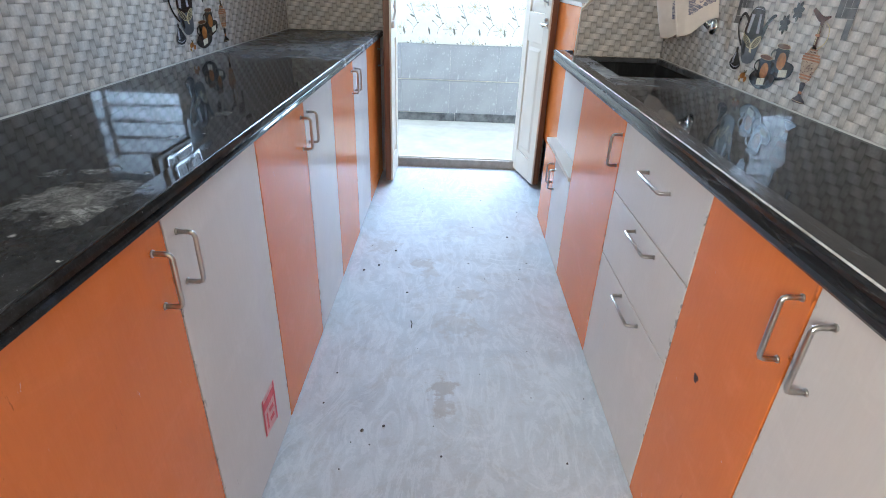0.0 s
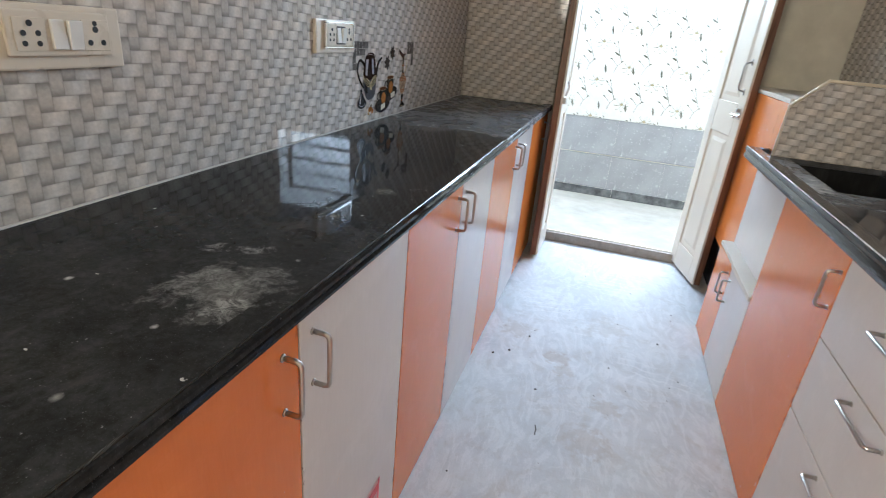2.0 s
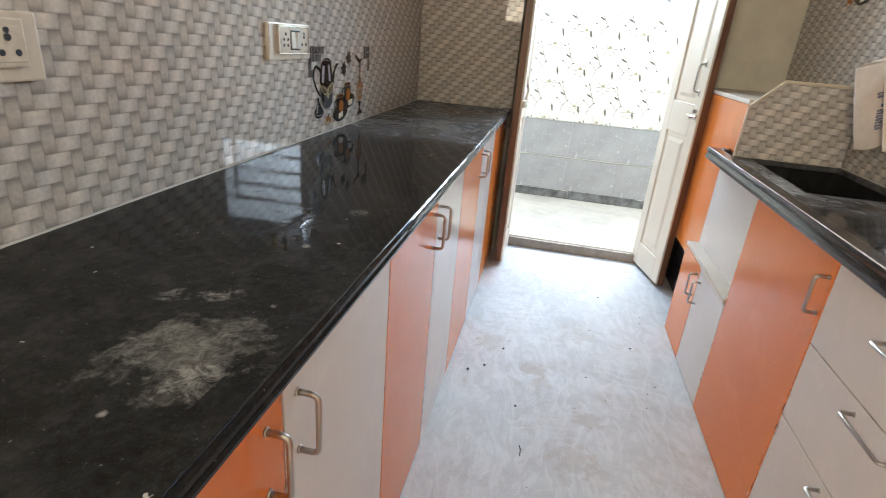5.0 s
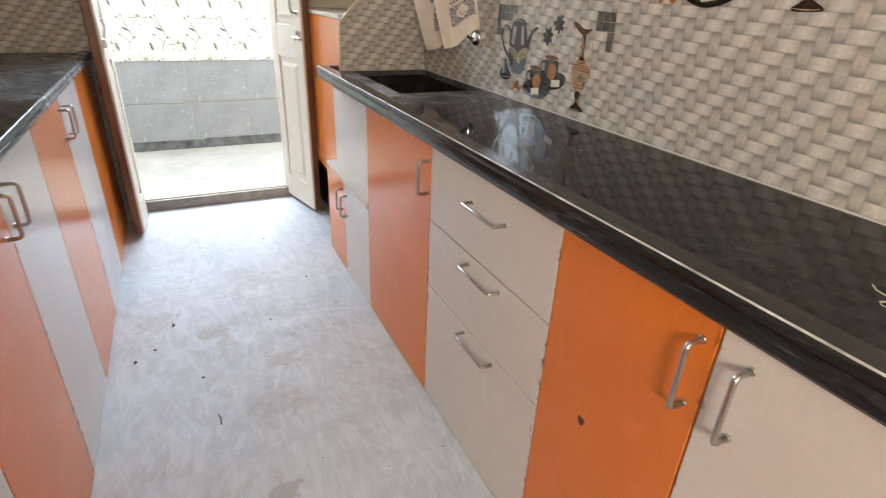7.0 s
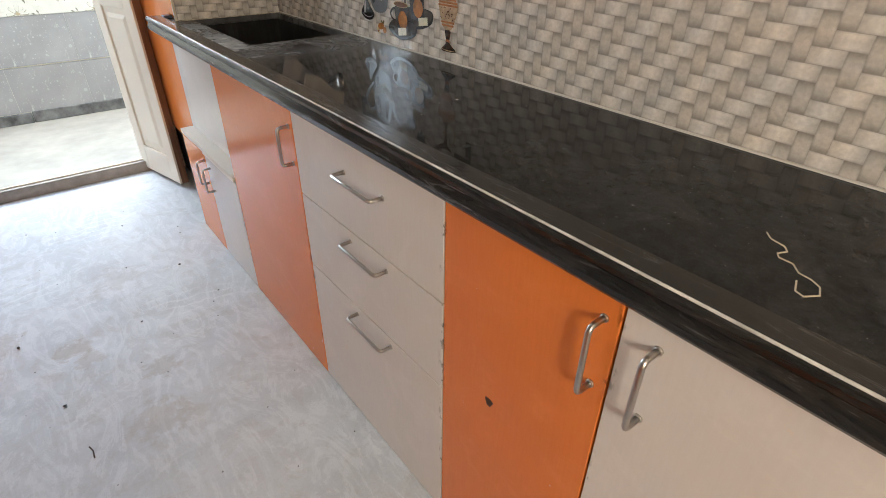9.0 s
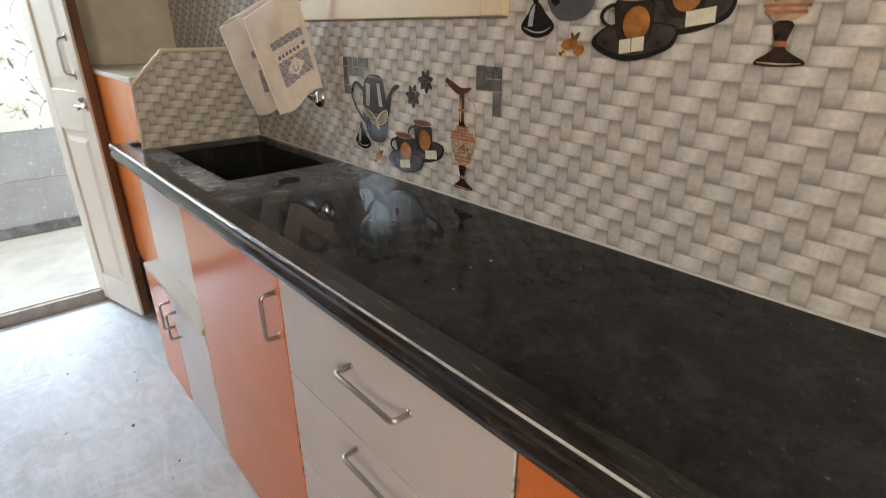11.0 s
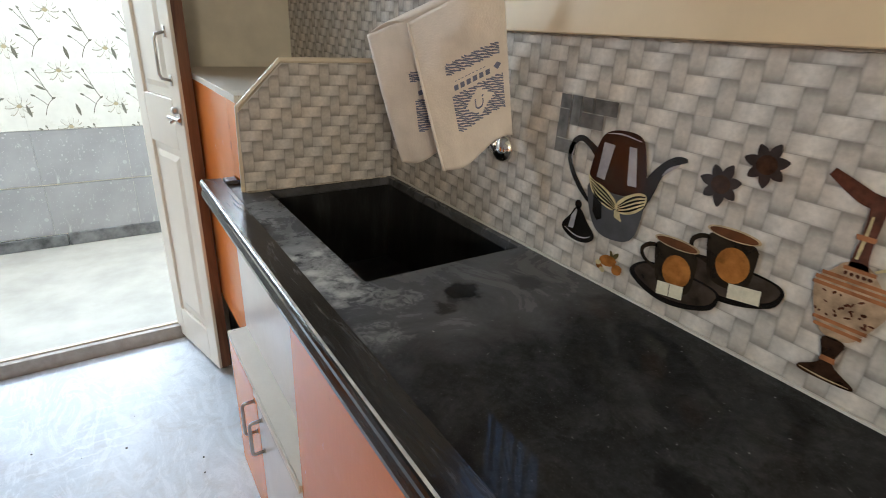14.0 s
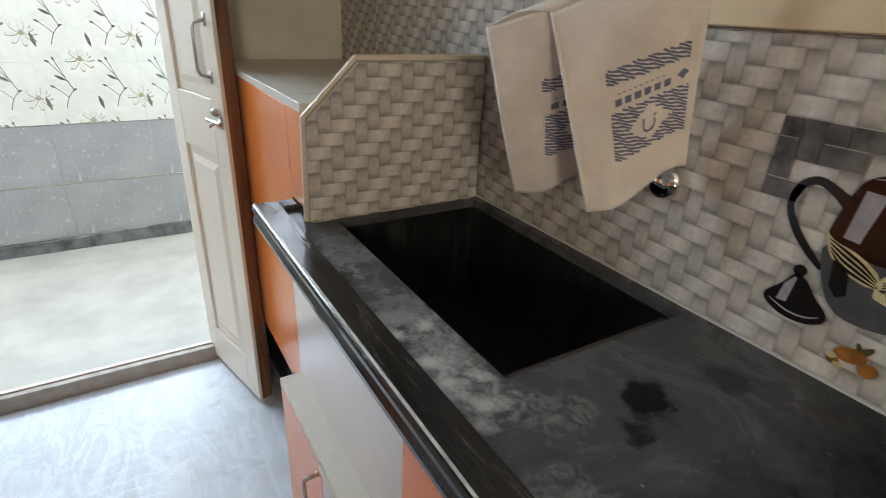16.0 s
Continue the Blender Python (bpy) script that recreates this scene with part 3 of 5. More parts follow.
def weave_mesh(name, w, h, c0=0, r0=0):
    """A tile w by h in the local x, z plane, facing -y, with flat woven strands proud of the joints: twill of two over two."""
    verts, faces, uvs, mats = [], [], [], []

    def quad(ids, uv, k):
        faces.append(ids)
        uvs.extend(uv)
        mats.append(k)

    D = 0.010
    g = 0.00003
    b = [(g, 0, g), (w - g, 0, g), (w - g, 0, h - g), (g, 0, h - g)]
    n = len(verts)
    verts += b + [(x, D, z) for x, _, z in b]
    quad((n, n + 1, n + 2, n + 3), [(0, 0)] * 4, 0)
    for i in range(4):
        j = (i + 1) % 4
        quad((n + j, n + i, n + 4 + i, n + 4 + j), [(0, 0.5)] * 4, 0)
    along = (0.0, 0.10, 0.35, 0.65, 0.90, 1.0)
    across = (0.0, 0.10, 0.90, 1.0)
    nc, nr = int(math.ceil(w / U)), int(math.ceil(h / U))
    for r in range(-2, nr + 2):
        for c in range(-2, nc + 2):
            k = (c + c0 - r - r0) % 4
            if k == 0:
                x0, x1, z0, z1, upright = c * U, (c + 2) * U, r * U, (r + 1) * U, False
            elif k == 3:
                x0, x1, z0, z1, upright = c * U, (c + 1) * U, r * U, (r + 2) * U, True
            else:
                continue
            e = 0.0005
            x0, x1, z0, z1 = x0 + e, x1 - e, z0 + e, z1 - e
            if x1 <= 2 * g or z1 <= 2 * g or x0 >= w - 2 * g or z0 >= h - 2 * g:
                continue
            n = len(verts)
            for i, a in enumerate(along):
                for j, s in enumerate(across):
                    x, z = (x0 + s * (x1 - x0), z0 + a * (z1 - z0)) if upright else (x0 + a * (x1 - x0), z0 + s * (z1 - z0))
                    verts.append((min(max(x, g), w - g), -0.0003, min(max(z, g), h - g)))
            na = len(across)
            for i in range(len(along) - 1):
                for j in range(na - 1):
                    ids = (n + i * na + j, n + (i + 1) * na + j, n + (i + 1) * na + j + 1, n + i * na + j + 1)
                    uv = [(along[i], across[j]), (along[i + 1], across[j]), (along[i + 1], across[j + 1]), (along[i], across[j + 1])]
                    pts = [verts[q] for q in ids]
                    if max(p[0] for p in pts) - min(p[0] for p in pts) < 1e-6 or max(p[2] for p in pts) - min(p[2] for p in pts) < 1e-6:
                        continue
                    if upright:
                        ids, uv = ids[::-1], uv[::-1]
                    quad(ids, uv, 1 if upright else 0)
    me = bpy.data.meshes.new(name)
    me.from_pydata(verts, [], faces)
    layer = me.uv_layers.new(name="strand")
    layer.data.foreach_set("uv", [v for uv in uvs for v in uv])
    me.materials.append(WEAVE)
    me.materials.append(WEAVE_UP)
    me.polygons.foreach_set("material_index", mats)
    me.validate()
    return me


TILES = {}


def weave_tile(parent, m, w=0.6, h=0.3, c0=0, r0=0):
    key = (round(w, 3), round(h, 3), c0, r0)
    if key not in TILES:
        TILES[key] = weave_mesh("tile", w, h, c0, r0)
    ob = new("tile", TILES[key])
    ob.parent = parent
    ob.matrix_basis = m
    return ob


def on_east(y, z):
    """Pose of a tile on the east wall: its left edge at y, its foot at z."""
    return pose(XR + 0.003, y, z, 0, 0, -90)


def on_west(y, z):
    return pose(XL - 0.003, y, z, 0, 0, 90)


TZ = 0.899
rows = [TZ + 0.3 * i for i in range(4)]
mural_tiles = []
for i, z in enumerate(rows):
    for y in (3.209, 2.609, 2.009, 1.409, 0.809, 0.209, -0.391, -0.991):
        if y > 2.7 and i < 4:
            if y == 3.209:
                weave_tile(wall_east, on_east(3.49, z), 0.281, 0.3)
            ob = weave_tile(wall_east, on_east(y, z))
            if y == 3.209 and i == 2:
                mural_tiles.append(ob)
            continue
        lo = y - 0.6
        cut_top = WZ0 - z
        if i > 0 and lo < WY1 and y > WY0 + 0.01:
            if i == 1:
                if y == 2.609:
                    weave_tile(wall_east, on_east(y, z), y - WY1, 0.3)
                    weave_tile(wall_east, on_east(WY1, z), WY1 - lo, cut_top, 10)
                else:
                    weave_tile(wall_east, on_east(y, z), 0.6, cut_top)
            elif y == 2.609:
                weave_tile(wall_east, on_east(y, z), y - WY1, 0.3)
            continue
        ob = weave_tile(wall_east, on_east(y, z))
        if (y == 2.009 and i == 0) or (y == 1.409 and i == 1):
            mural_tiles.append(ob)
    for y in (-1.05, -0.45, 0.15, 0.75, 1.35, 1.95, 2.55):
        ob = weave_tile(wall_west, on_west(y, z))
        if y == 1.95 and i == 0:
            mural_tiles.append(ob)
    weave_tile(wall_west, on_west(3.15, z), 0.268, 0.3)
    weave_tile(wall_north, pose(XL, YP - 0.0115, z), 0.575, 0.3)
bm = bmesh.new()
box(bm, XR - 0.001, XR + 0.012, -1.4, 3.49, TOP + 0.0002, TZ - 0.0005, 0)
box(bm, XL - 0.012, XL + 0.001, -1.4, YP, TOP + 0.0002, TZ - 0.0005, 0)
tagged(part("trim", bm, GROUT), "thin white cement line along the worktops", "trim", kind="structure")

# tiled slab beside the sink
slab = thing("tiled_splash_panel", "woven-pattern tiled splash panel with a cut corner on the worktop", "panel")
PX0, PX1, PY, PZ1 = 0.596, 0.998, 2.642, 1.204
out = [(PX0, TOP), (PX1, TOP), (PX1, PZ1), (0.706, PZ1), (0.601, 1.100)]
bm = bmesh.new()
prism(bm, [(x, z) for x, z in out], 0.02, Matrix.Translation((0, PY + 0.003, 0)))
part("backing", bm, GROUT, slab, "pale cement edge")
me = weave_mesh("tile", PX1 - PX0 - 0.004, PZ1 - TOP - 0.006, 2, 1)
bm = bmesh.new()
bm.from_mesh(me)
p0 = Vector((0.601 - PX0 + 0.004, 0, 1.100 - TOP - 0.003))
p1 = Vector((0.706 - PX0 + 0.004, 0, PZ1 - TOP - 0.003))
nrm = Vector((-(p1.z - p0.z), 0, p1.x - p0.x)).normalized()
bmesh.ops.bisect_plane(bm, geom=bm.verts[:] + bm.edges[:] + bm.faces[:], plane_co=p0, plane_no=nrm, clear_outer=True)
bm.to_mesh(me)
bm.free()
ob = new("tile", me)
ob.parent = slab
ob.matrix_basis = pose(PX0 + 0.002, PY - 0.008, TOP + 0.001)
bm = bmesh.new()
ring = [(0.706, PZ1), (0.601, 1.100), (PX0, TOP)]
pts = [Vector((PX1, PY + 0.006, PZ1))] + [Vector((x, PY + 0.006, z)) for x, z in ring]
sweep(bm, pts, 0.0075, 6)
part("edge_trim", bm, RAIL_PAINT, slab, "cream edging strip")

SILL = plain("worn_sill", (0.30, 0.26, 0.22), 0.5, 0.25, 18.0, 0.2)

# ---- double door and its utility yard ----
bm = bmesh.new()
for x0, x1 in ((DL - 0.045, DL), (DR, DR + 0.05)):
    box(bm, x0, x1, YD - 0.012, YD + 0.11, 0, DH + 0.05, 0.003, 1)
box(bm, DL, DR, YD - 0.012, YD + 0.11, DH, DH + 0.05, 0.003, 1)
frame_1 = tagged(part("door_frame", bm, WOOD), "dark brown wooden door frame", "door frame", kind="structure")
bm = bmesh.new()
box(bm, DL, DR, YD + 0.058, YD + 0.11, -0.05, 0.060, 0.004, 2)
tagged(part("threshold_strip", boxed(DL + 0.001, DR - 0.001, YD + 0.082, YD + 0.100, 0.0602, 0.066, 0.002, 1), RAIL_PAINT), "thin pale strip along the door sill", "strip", kind="structure")
tagged(part("door_sill", bm, SILL), "raised grey-brown wooden door sill", "sill", kind="structure")


def leaf(name, width, flip, label):
    """A door leaf in the local x, z plane, from its hinge at x = 0 to x = width; its panelled face looks to -y (flip: +y)."""
    root = thing(name, label, "door", kind="structure")
    th, h = 0.040, 2.02
    s = 1 if flip else -1
    part("leaf_core", boxed(0.0, width, -th / 2 + 0.003, th / 2 - 0.003, 0.012, h), WOOD, root, "dark brown wooden edge")
    stile = 0.075
    zs = ((0.012, 0.155), (0.86, 1.03), (1.93, h))

    def slab_at(bm, x0, x1, z0, z1, d0, d1, bev):
        y0, y1 = sorted((s * (th / 2 - 0.004 + d0), s * (th / 2 - 0.004 + d1)))
        box(bm, x0, x1, y0, y1, z0, z1, bev, 1)

    bm = bmesh.new()
    slab_at(bm, 0.001, stile, 0.013, h - 0.001, 0, 0.012, 0.002)
    slab_at(bm, width - stile, width - 0.001, 0.013, h - 0.001, 0, 0.012, 0.002)
    for z0, z1 in zs:
        slab_at(bm, stile, width - stile, z0 + 0.001, z1 - 0.001, 0, 0.0118, 0.002)
    part("face_frame", bm, DOOR_PAINT, root, "beige painted stiles and rails")
    for z0, z1 in ((0.155, 0.86), (1.03, 1.93)):
        bm = bmesh.new()
        x0, x1, d = stile, width - stile, 0.028
        o = [(x0, z0), (x1, z0), (x1, z1), (x0, z1)]
        i1 = [(x0 + d, z0 + d), (x1 - d, z0 + d), (x1 - d, z1 - d), (x0 + d, z1 - d)]
        i2 = [(x0 + d + 0.02, z0 + d + 0.02), (x1 - d - 0.02, z0 + d + 0.02), (x1 - d - 0.02, z1 - d - 0.02), (x0 + d + 0.02, z1 - d - 0.02)]
        levels = ((o, 0.002), (i1, 0.003), (i2, 0.010))
        loops = [[bm.verts.new((x, s * (th / 2 - 0.004 + dd), z)) for x, z in pts] for pts, dd in levels]
        for a, b in zip(loops, loops[1:]):
            for k in range(4):
                bm.faces.new((a[k], a[(k + 1) % 4], b[(k + 1) % 4], b[k]))
        bm.faces.new(loops[-1])
        part("panel", bm, DOOR_PAINT, root, "raised beige panel")
    return root, s, th


RIGHT_HINGE, LEFT_HINGE = Vector((0.4845, 3.600, 0.008)), Vector((-0.372, YD + 0.006, 0.008))
right_tip, left_tip = Vector((0.579, 3.221, 0.008)), Vector((-0.377, 3.245, 0.008))
LW = 0.392
root, s, th = leaf("door_1", LW, False, "open beige panelled door leaf with brown edges and steel bolts")
a = math.atan2(-(RIGHT_HINGE.y - right_tip.y), right_tip.x - RIGHT_HINGE.x)
root.matrix_basis = Matrix.Translation(RIGHT_HINGE) @ Matrix.Rotation(a, 4, "Z")
yf = s * (th / 2 + 0.008)
# pull handle and tower bolt on the yard face
bm = bmesh.new()
for z in (1.09, 1.235):
    box(bm, LW - 0.057, LW - 0.043, yf - 0.003, yf + 0.002, z - 0.016, z + 0.016, 0.001, 1)
sweep(bm, [(LW - 0.05, yf, 1.09), (LW - 0.05, yf - 0.028, 1.098), (LW - 0.05, yf - 0.034, 1.112), (LW - 0.05, yf - 0.034, 1.213), (LW - 0.05, yf - 0.028, 1.227), (LW - 0.05, yf, 1.235)], 0.005, 8)
part("pull_handle", bm, STEEL, root, "steel pull handle", True)
bm = bmesh.new()
box(bm, LW - 0.055, LW - 0.015, yf - 0.004, yf + 0.002, 0.955, 0.99, 0.001, 1)
sweep(bm, [(LW - 0.09, yf - 0.012, 0.972), (LW - 0.004, yf - 0.012, 0.972)], 0.006, 8)
sweep(bm, [(LW - 0.035, yf - 0.012, 0.972), (LW - 0.035, yf - 0.03, 0.962)], 0.004, 8)
lathe(bm, [(0.011, 0), (0.011, 0.012), (0.006, 0.016)], pose(LW - 0.035, yf - 0.004, 1.0, 90, 0, 0), 12)
part("bolt", bm, STEEL, root, "steel aldrop bolt")
root, s, th = leaf("door_2", 0.31, True, "open beige panelled door leaf folded back to the cabinets")
a = math.atan2(left_tip.y - LEFT_HINGE.y, left_tip.x - LEFT_HINGE.x)
root.matrix_basis = Matrix.Translation(LEFT_HINGE) @ Matrix.Rotation(a, 4, "Z")
yf = s * (th / 2 + 0.008)
bm = bmesh.new()
box(bm, 0.255, 0.30, yf, yf + 0.016, 0.93, 0.965, 0.002, 1)
sweep(bm, [(0.27, yf + 0.008, 0.97), (0.27, yf + 0.02, 1.02), (0.28, yf + 0.012, 1.05)], 0.006, 8)
part("bolt", bm, STEEL, root, "steel hasp and staple")

YW = 4.97
part("utility_floor", boxed(-1.75, 1.75, YD + 0.11, YW + 0.1, -0.14, -0.012), None)
utility_floor = bpy.data.objects["utility_floor"]
UFLOOR = plain("utility_floor_cement", (0.345, 0.325, 0.275), 0.5, 0.16, 4.0, 0.0)
utility_floor.data.materials.clear()
utility_floor.data.materials.append(UFLOOR)
tagged(utility_floor, "pale sunlit cement floor of the utility yard", "floor", kind="structure")
bm = bmesh.new()
box(bm, -1.75, 1.75, YW + 0.008, YW + 0.12, -0.12, 1.65)
wall_yard = tagged(part("wall_yard", bm, PAINT), "yard wall with grey droplet tiles below and floral tiles above", "wall", kind="structure")
bm = bmesh.new()
box(bm, -1.87, -1.75, YD + 0.14, YW + 0.12, -0.12, 2.0)
box(bm, 1.75, 1.87, YD + 0.14, YW + 0.12, -0.12, 2.0)
box(bm, -1.87, XL - 0.12, YD + 0.02, YD + 0.14, -0.12, 2.75)
box(bm, XR + 0.12, 1.87, YD + 0.02, YD + 0.14, -0.12, 2.75)
tagged(part("wall_yard_sides", bm, PAINT), "plain cream side walls of the utility yard", "wall", kind="structure")
DIRTY_SKIRT = plain("dirty_black_skirting", (0.12, 0.12, 0.12), 0.5, 0.7, 14.0, 0.2)
bm = bmesh.new()
for k in range(6):
    x = -1.75 + 0.6 * k
    box(bm, x + 0.001, min(x + 0.599, 1.75), YW - 0.012, YW + 0.008, -0.012, 0.058 + 0.006 * (k % 2), 0.003, 1)
tagged(part("yard_skirting", bm, DIRTY_SKIRT), "dirty black granite skirting", "skirting", kind="structure")


def droplet():
    m = mat("droplet_tile", (0.33, 0.34, 0.35), 0.3)
    o = coords(m)
    fac = None
    for scale, low in ((15.0, 0.50), (34.0, 0.47), (80.0, 0.50)):
        vo = node(m, "ShaderNodeTexVoronoi", Scale=scale, Randomness=1.0)
        link(m, o, vo.inputs["Vector"])
        drop = ramp(m, vo.outputs["Distance"], [(0.10, grey(0.75)), (0.17, grey(1)), (0.21, grey(0))])
        some = ramp(m, noise_tex(m, o, scale * 0.5, 2), [(low, grey(0)), (low + 0.04, grey(1))])
        one = mix(m, 1.0, drop, some, "MULTIPLY")
        fac = one if fac is None else mix(m, 1.0, fac, one, "LIGHTEN")
    splash = ramp(m, noise_tex(m, coords(m, (22, 22, 8)), 1.0, 7, 0.75, 0.5), [(0.60, grey(0)), (0.68, grey(0.55))])
    c = ramp(m, noise_tex(m, o, 5, 6), [(0.3, (0.25, 0.245, 0.25)), (0.7, (0.33, 0.325, 0.33))])
    c = mix(m, fac, c, grey(0.43))
    colour(m, mix(m, splash, c, (0.62, 0.62, 0.60)))
    bump(m, fac, 0.5, 0.002)
    return m


DROP = droplet()
WHITE_TILE = plain("white_ceramic", (0.62, 0.605, 0.555), 0.2, 0.05, 10.0, 0)
STALK = mat("grey_green_print", (0.15, 0.14, 0.11), 0.3)
PETAL = plain("white_petal_print", (0.60, 0.585, 0.53), 0.2, 0.06, 60.0, 0)
PETAL_SHADE = plain("grey_petal_print", (0.34, 0.32, 0.26), 0.25, 0.3, 40.0, 0)
PISTIL = mat("ochre_print", (0.36, 0.30, 0.18), 0.3)
sk = 0.062
for j, (z0, z1) in enumerate(((sk, 0.357), (0.364, 0.670))):
    me = None
    for k in range(8):
        x = -1.788 + 0.445 * k
        if me is None:
            ob = part("grey_tile", boxed(0.0006, 0.4444, 0, 0.008, 0.0005, z1 - z0 - 0.0005), DROP, wall_yard)
            me = ob.data
        else:
            ob = new("grey_tile", me)
            ob.parent = wall_yard
        ob.matrix_basis = pose(x, YW, z0)


def oval(bm, cx, cz, w, h, turn, y=0.0, n=10, tip=False):
    c, s2 = math.cos(turn), math.sin(turn)
    pts = []
    for i in range(n):
        t = 2 * math.pi * i / n
        x, z = w * math.cos(t), h * math.sin(t)
        if tip:
            z *= 1 - 0.75 * abs(math.cos(t)) ** 3
        pts.append(bm.verts.new((cx + c * x - s2 * z, y, cz + s2 * x + c * z)))
    bm.faces.new(pts)


def stroke(bm, pts, w, y=0.0):
    """A flat tapering brush line in the x, z plane."""
    pts = [Vector(p) for p in pts]
    a, b = [], []
    for i, p in enumerate(pts):
        d = (pts[min(i + 1, len(pts) - 1)] - pts[max(i - 1, 0)]).normalized()
        k = w[i] if isinstance(w, (list, tuple)) else w
        n = Vector((-d.y, d.x)) * k / 2
        a.append(bm.verts.new((p.x + n.x, y, p.y + n.y)))
        b.append(bm.verts.new((p.x - n.x, y, p.y - n.y)))
    for i in range(len(pts) - 1):
        bm.faces.new((a[i], a[i + 1], b[i + 1], b[i]))


def soften(pts, closed=True, times=2):
    """Corner-cutting of an outline."""
    for _ in range(times):
        nxt = [] if closed else [pts[0]]
        for i in range(len(pts) if closed else len(pts) - 1):
            a, b = pts[i], pts[(i + 1) % len(pts)]
            nxt += [tuple(p + (q - p) * k for p, q in zip(a, b)) for k in (0.25, 0.75)]
        pts = nxt if closed else nxt + [pts[-1]]
    return pts


FW_T, FH_T = 0.445, 0.30


def floral_print():
    """Daisies among curling stems, buds and leaves; the drawing runs on from tile to tile, each tile 0.445 by 0.30."""
    bm = bmesh.new()

    def layer(index, draw):
        n0 = len(bm.faces)
        for ox in (-FW_T, 0, FW_T):
            for oz in (-FH_T, 0, FH_T):
                draw(ox, oz)
        bm.faces.ensure_lookup_table()
        for f in bm.faces[n0:]:
            f.material_index = index

    heads = ((-0.012, 0.130), (0.196, 0.012))
    stems = ((0.144, 0.166), (0.366, 0.166))

    def petals(ox, oz, y, drop, grow):
        for cx, cz in heads:
            for i in range(15):
                t = 2 * math.pi * i / 15 + 0.15 * math.sin(3 * i)
                rad = 0.037 + 0.003 * math.sin(5 * i)
                oval(bm, cx + ox + rad * math.cos(t), cz + oz + rad * 0.92 * math.sin(t) - drop, 0.023 * grow, 0.0066 * grow, t, y - 0.00002 * i, 8)

    def buds(ox, oz):
        for nx, nz in stems:
            for x, z in ((0.0, 0.0), (-0.060, 0.152), (-0.087, 0.018)):
                for i in range(5):
                    t = 0.2 + 0.45 * i
                    oval(bm, nx + ox + x + 0.024 * math.cos(t), nz + oz + z + 0.024 * math.sin(t), 0.021, 0.0075, t, -0.0010 - 0.00002 * i, 8)

    def lines(ox, oz):
        for nx, nz in stems:
            x, z = nx + ox, nz + oz
            stroke(bm, soften([(x, z), (x - 0.018, z + 0.035), (x - 0.040, z + 0.095), (x - 0.060, z + 0.150)], False), 0.0032, -0.0022)
            stroke(bm, soften([(x - 0.016, z + 0.040), (x - 0.038, z + 0.075), (x - 0.062, z + 0.110), (x - 0.084, z + 0.137)], False), 0.0027, -0.0023)
            stroke(bm, soften([(x, z), (x - 0.022, z - 0.020), (x - 0.038, z - 0.050), (x - 0.049, z - 0.086)], False), 0.0032, -0.0024)
            stroke(bm, soften([(x - 0.030, z - 0.034), (x - 0.050, z - 0.012), (x - 0.070, z + 0.008), (x - 0.087, z + 0.018)], False), 0.0027, -0.00225)
            for dx, dz, w, h, turn in ((0.002, 0.003, 0.011, 0.0055, 0.4), (-0.060, 0.151, 0.010, 0.005, 2.0), (-0.087, 0.020, 0.012, 0.005, 2.7), (-0.086, 0.139, 0.012, 0.005, 2.6), (-0.047, 0.060, 0.027, 0.0075, 2.62), (0.104, -0.062, 0.036, 0.0085, 1.78)):
                oval(bm, x + dx, z + dz, w, h, turn, -0.0025, 10, True)

    layer(3, lambda ox, oz: petals(ox, oz, -0.0012, 0.004, 1.12))
    layer(1, lambda ox, oz: petals(ox, oz, -0.0017, 0.0, 1.0))
    layer(1, buds)
    layer(2, lambda ox, oz: [oval(bm, cx + ox, cz + oz, 0.012, 0.010, 0, -0.0021, 10) for cx, cz in heads])
    layer(0, lines)
    for co, no in (((0.0004, 0, 0), (-1, 0, 0)), ((FW_T - 0.0004, 0, 0), (1, 0, 0)), ((0, 0, 0.0004), (0, 0, -1)), ((0, 0, FH_T - 0.0004), (0, 0, 1))):
        bmesh.ops.bisect_plane(bm, geom=bm.verts[:] + bm.edges[:] + bm.faces[:], plane_co=co, plane_no=no, clear_outer=True)
    return bm


flower_mesh = tile_mesh = None
for r in range(3):
    for k in range(8):
        m = pose(-1.788 + FW_T * k, YW - 0.002, 0.672 + FH_T * r)
        if tile_mesh is None:
            ob = part("floral_tile", boxed(0.0002, FW_T - 0.0002, 0, 0.01, 0.0002, FH_T - 0.0002), WHITE_TILE, wall_yard)
            pr = part("flower_print", floral_print(), [STALK, PETAL, PISTIL, PETAL_SHADE], ob)
            tile_mesh, flower_mesh = ob.data, pr.data
        else:
            ob = new("floral_tile", tile_mesh)
            ob.parent = wall_yard
            pr = new("flower_print", flower_mesh)
            pr.parent = ob
        ob.matrix_basis = m

grille = thing("window_grille", "steel grille of flat horizontal bars above the yard wall", "grille", kind="structure")
IRON = plain("painted_iron", (0.10, 0.10, 0.11), 0.5, 0.2, 20, 0)
for k in range(5):
    part("bar", boxed(-1.74, 1.74, YW + 0.05, YW + 0.065, 1.765 + 0.16 * k, 1.795 + 0.16 * k), IRON, grille)
for x in (-1.71, -0.95, -0.20, 0.55, 1.30):
    part("post", boxed(x, x + 0.03, YW + 0.045, YW + 0.07, 1.65, 2.52), IRON, grille)
HOUSE = plain("yellow_render", (0.78, 0.60, 0.30), 0.8, 0.1, 0.8, 0)
house = thing("house", "plain yellow rendered house standing beyond the yard", "house")
part("wall", boxed(-7.5, -1.2, 7.6, 13.0, -3.2, 5.6), HOUSE, house)
part("roof", boxed(-7.7, -1.0, 7.4, 13.2, 5.6, 5.75), PAINT, house, "thin flat roof slab")
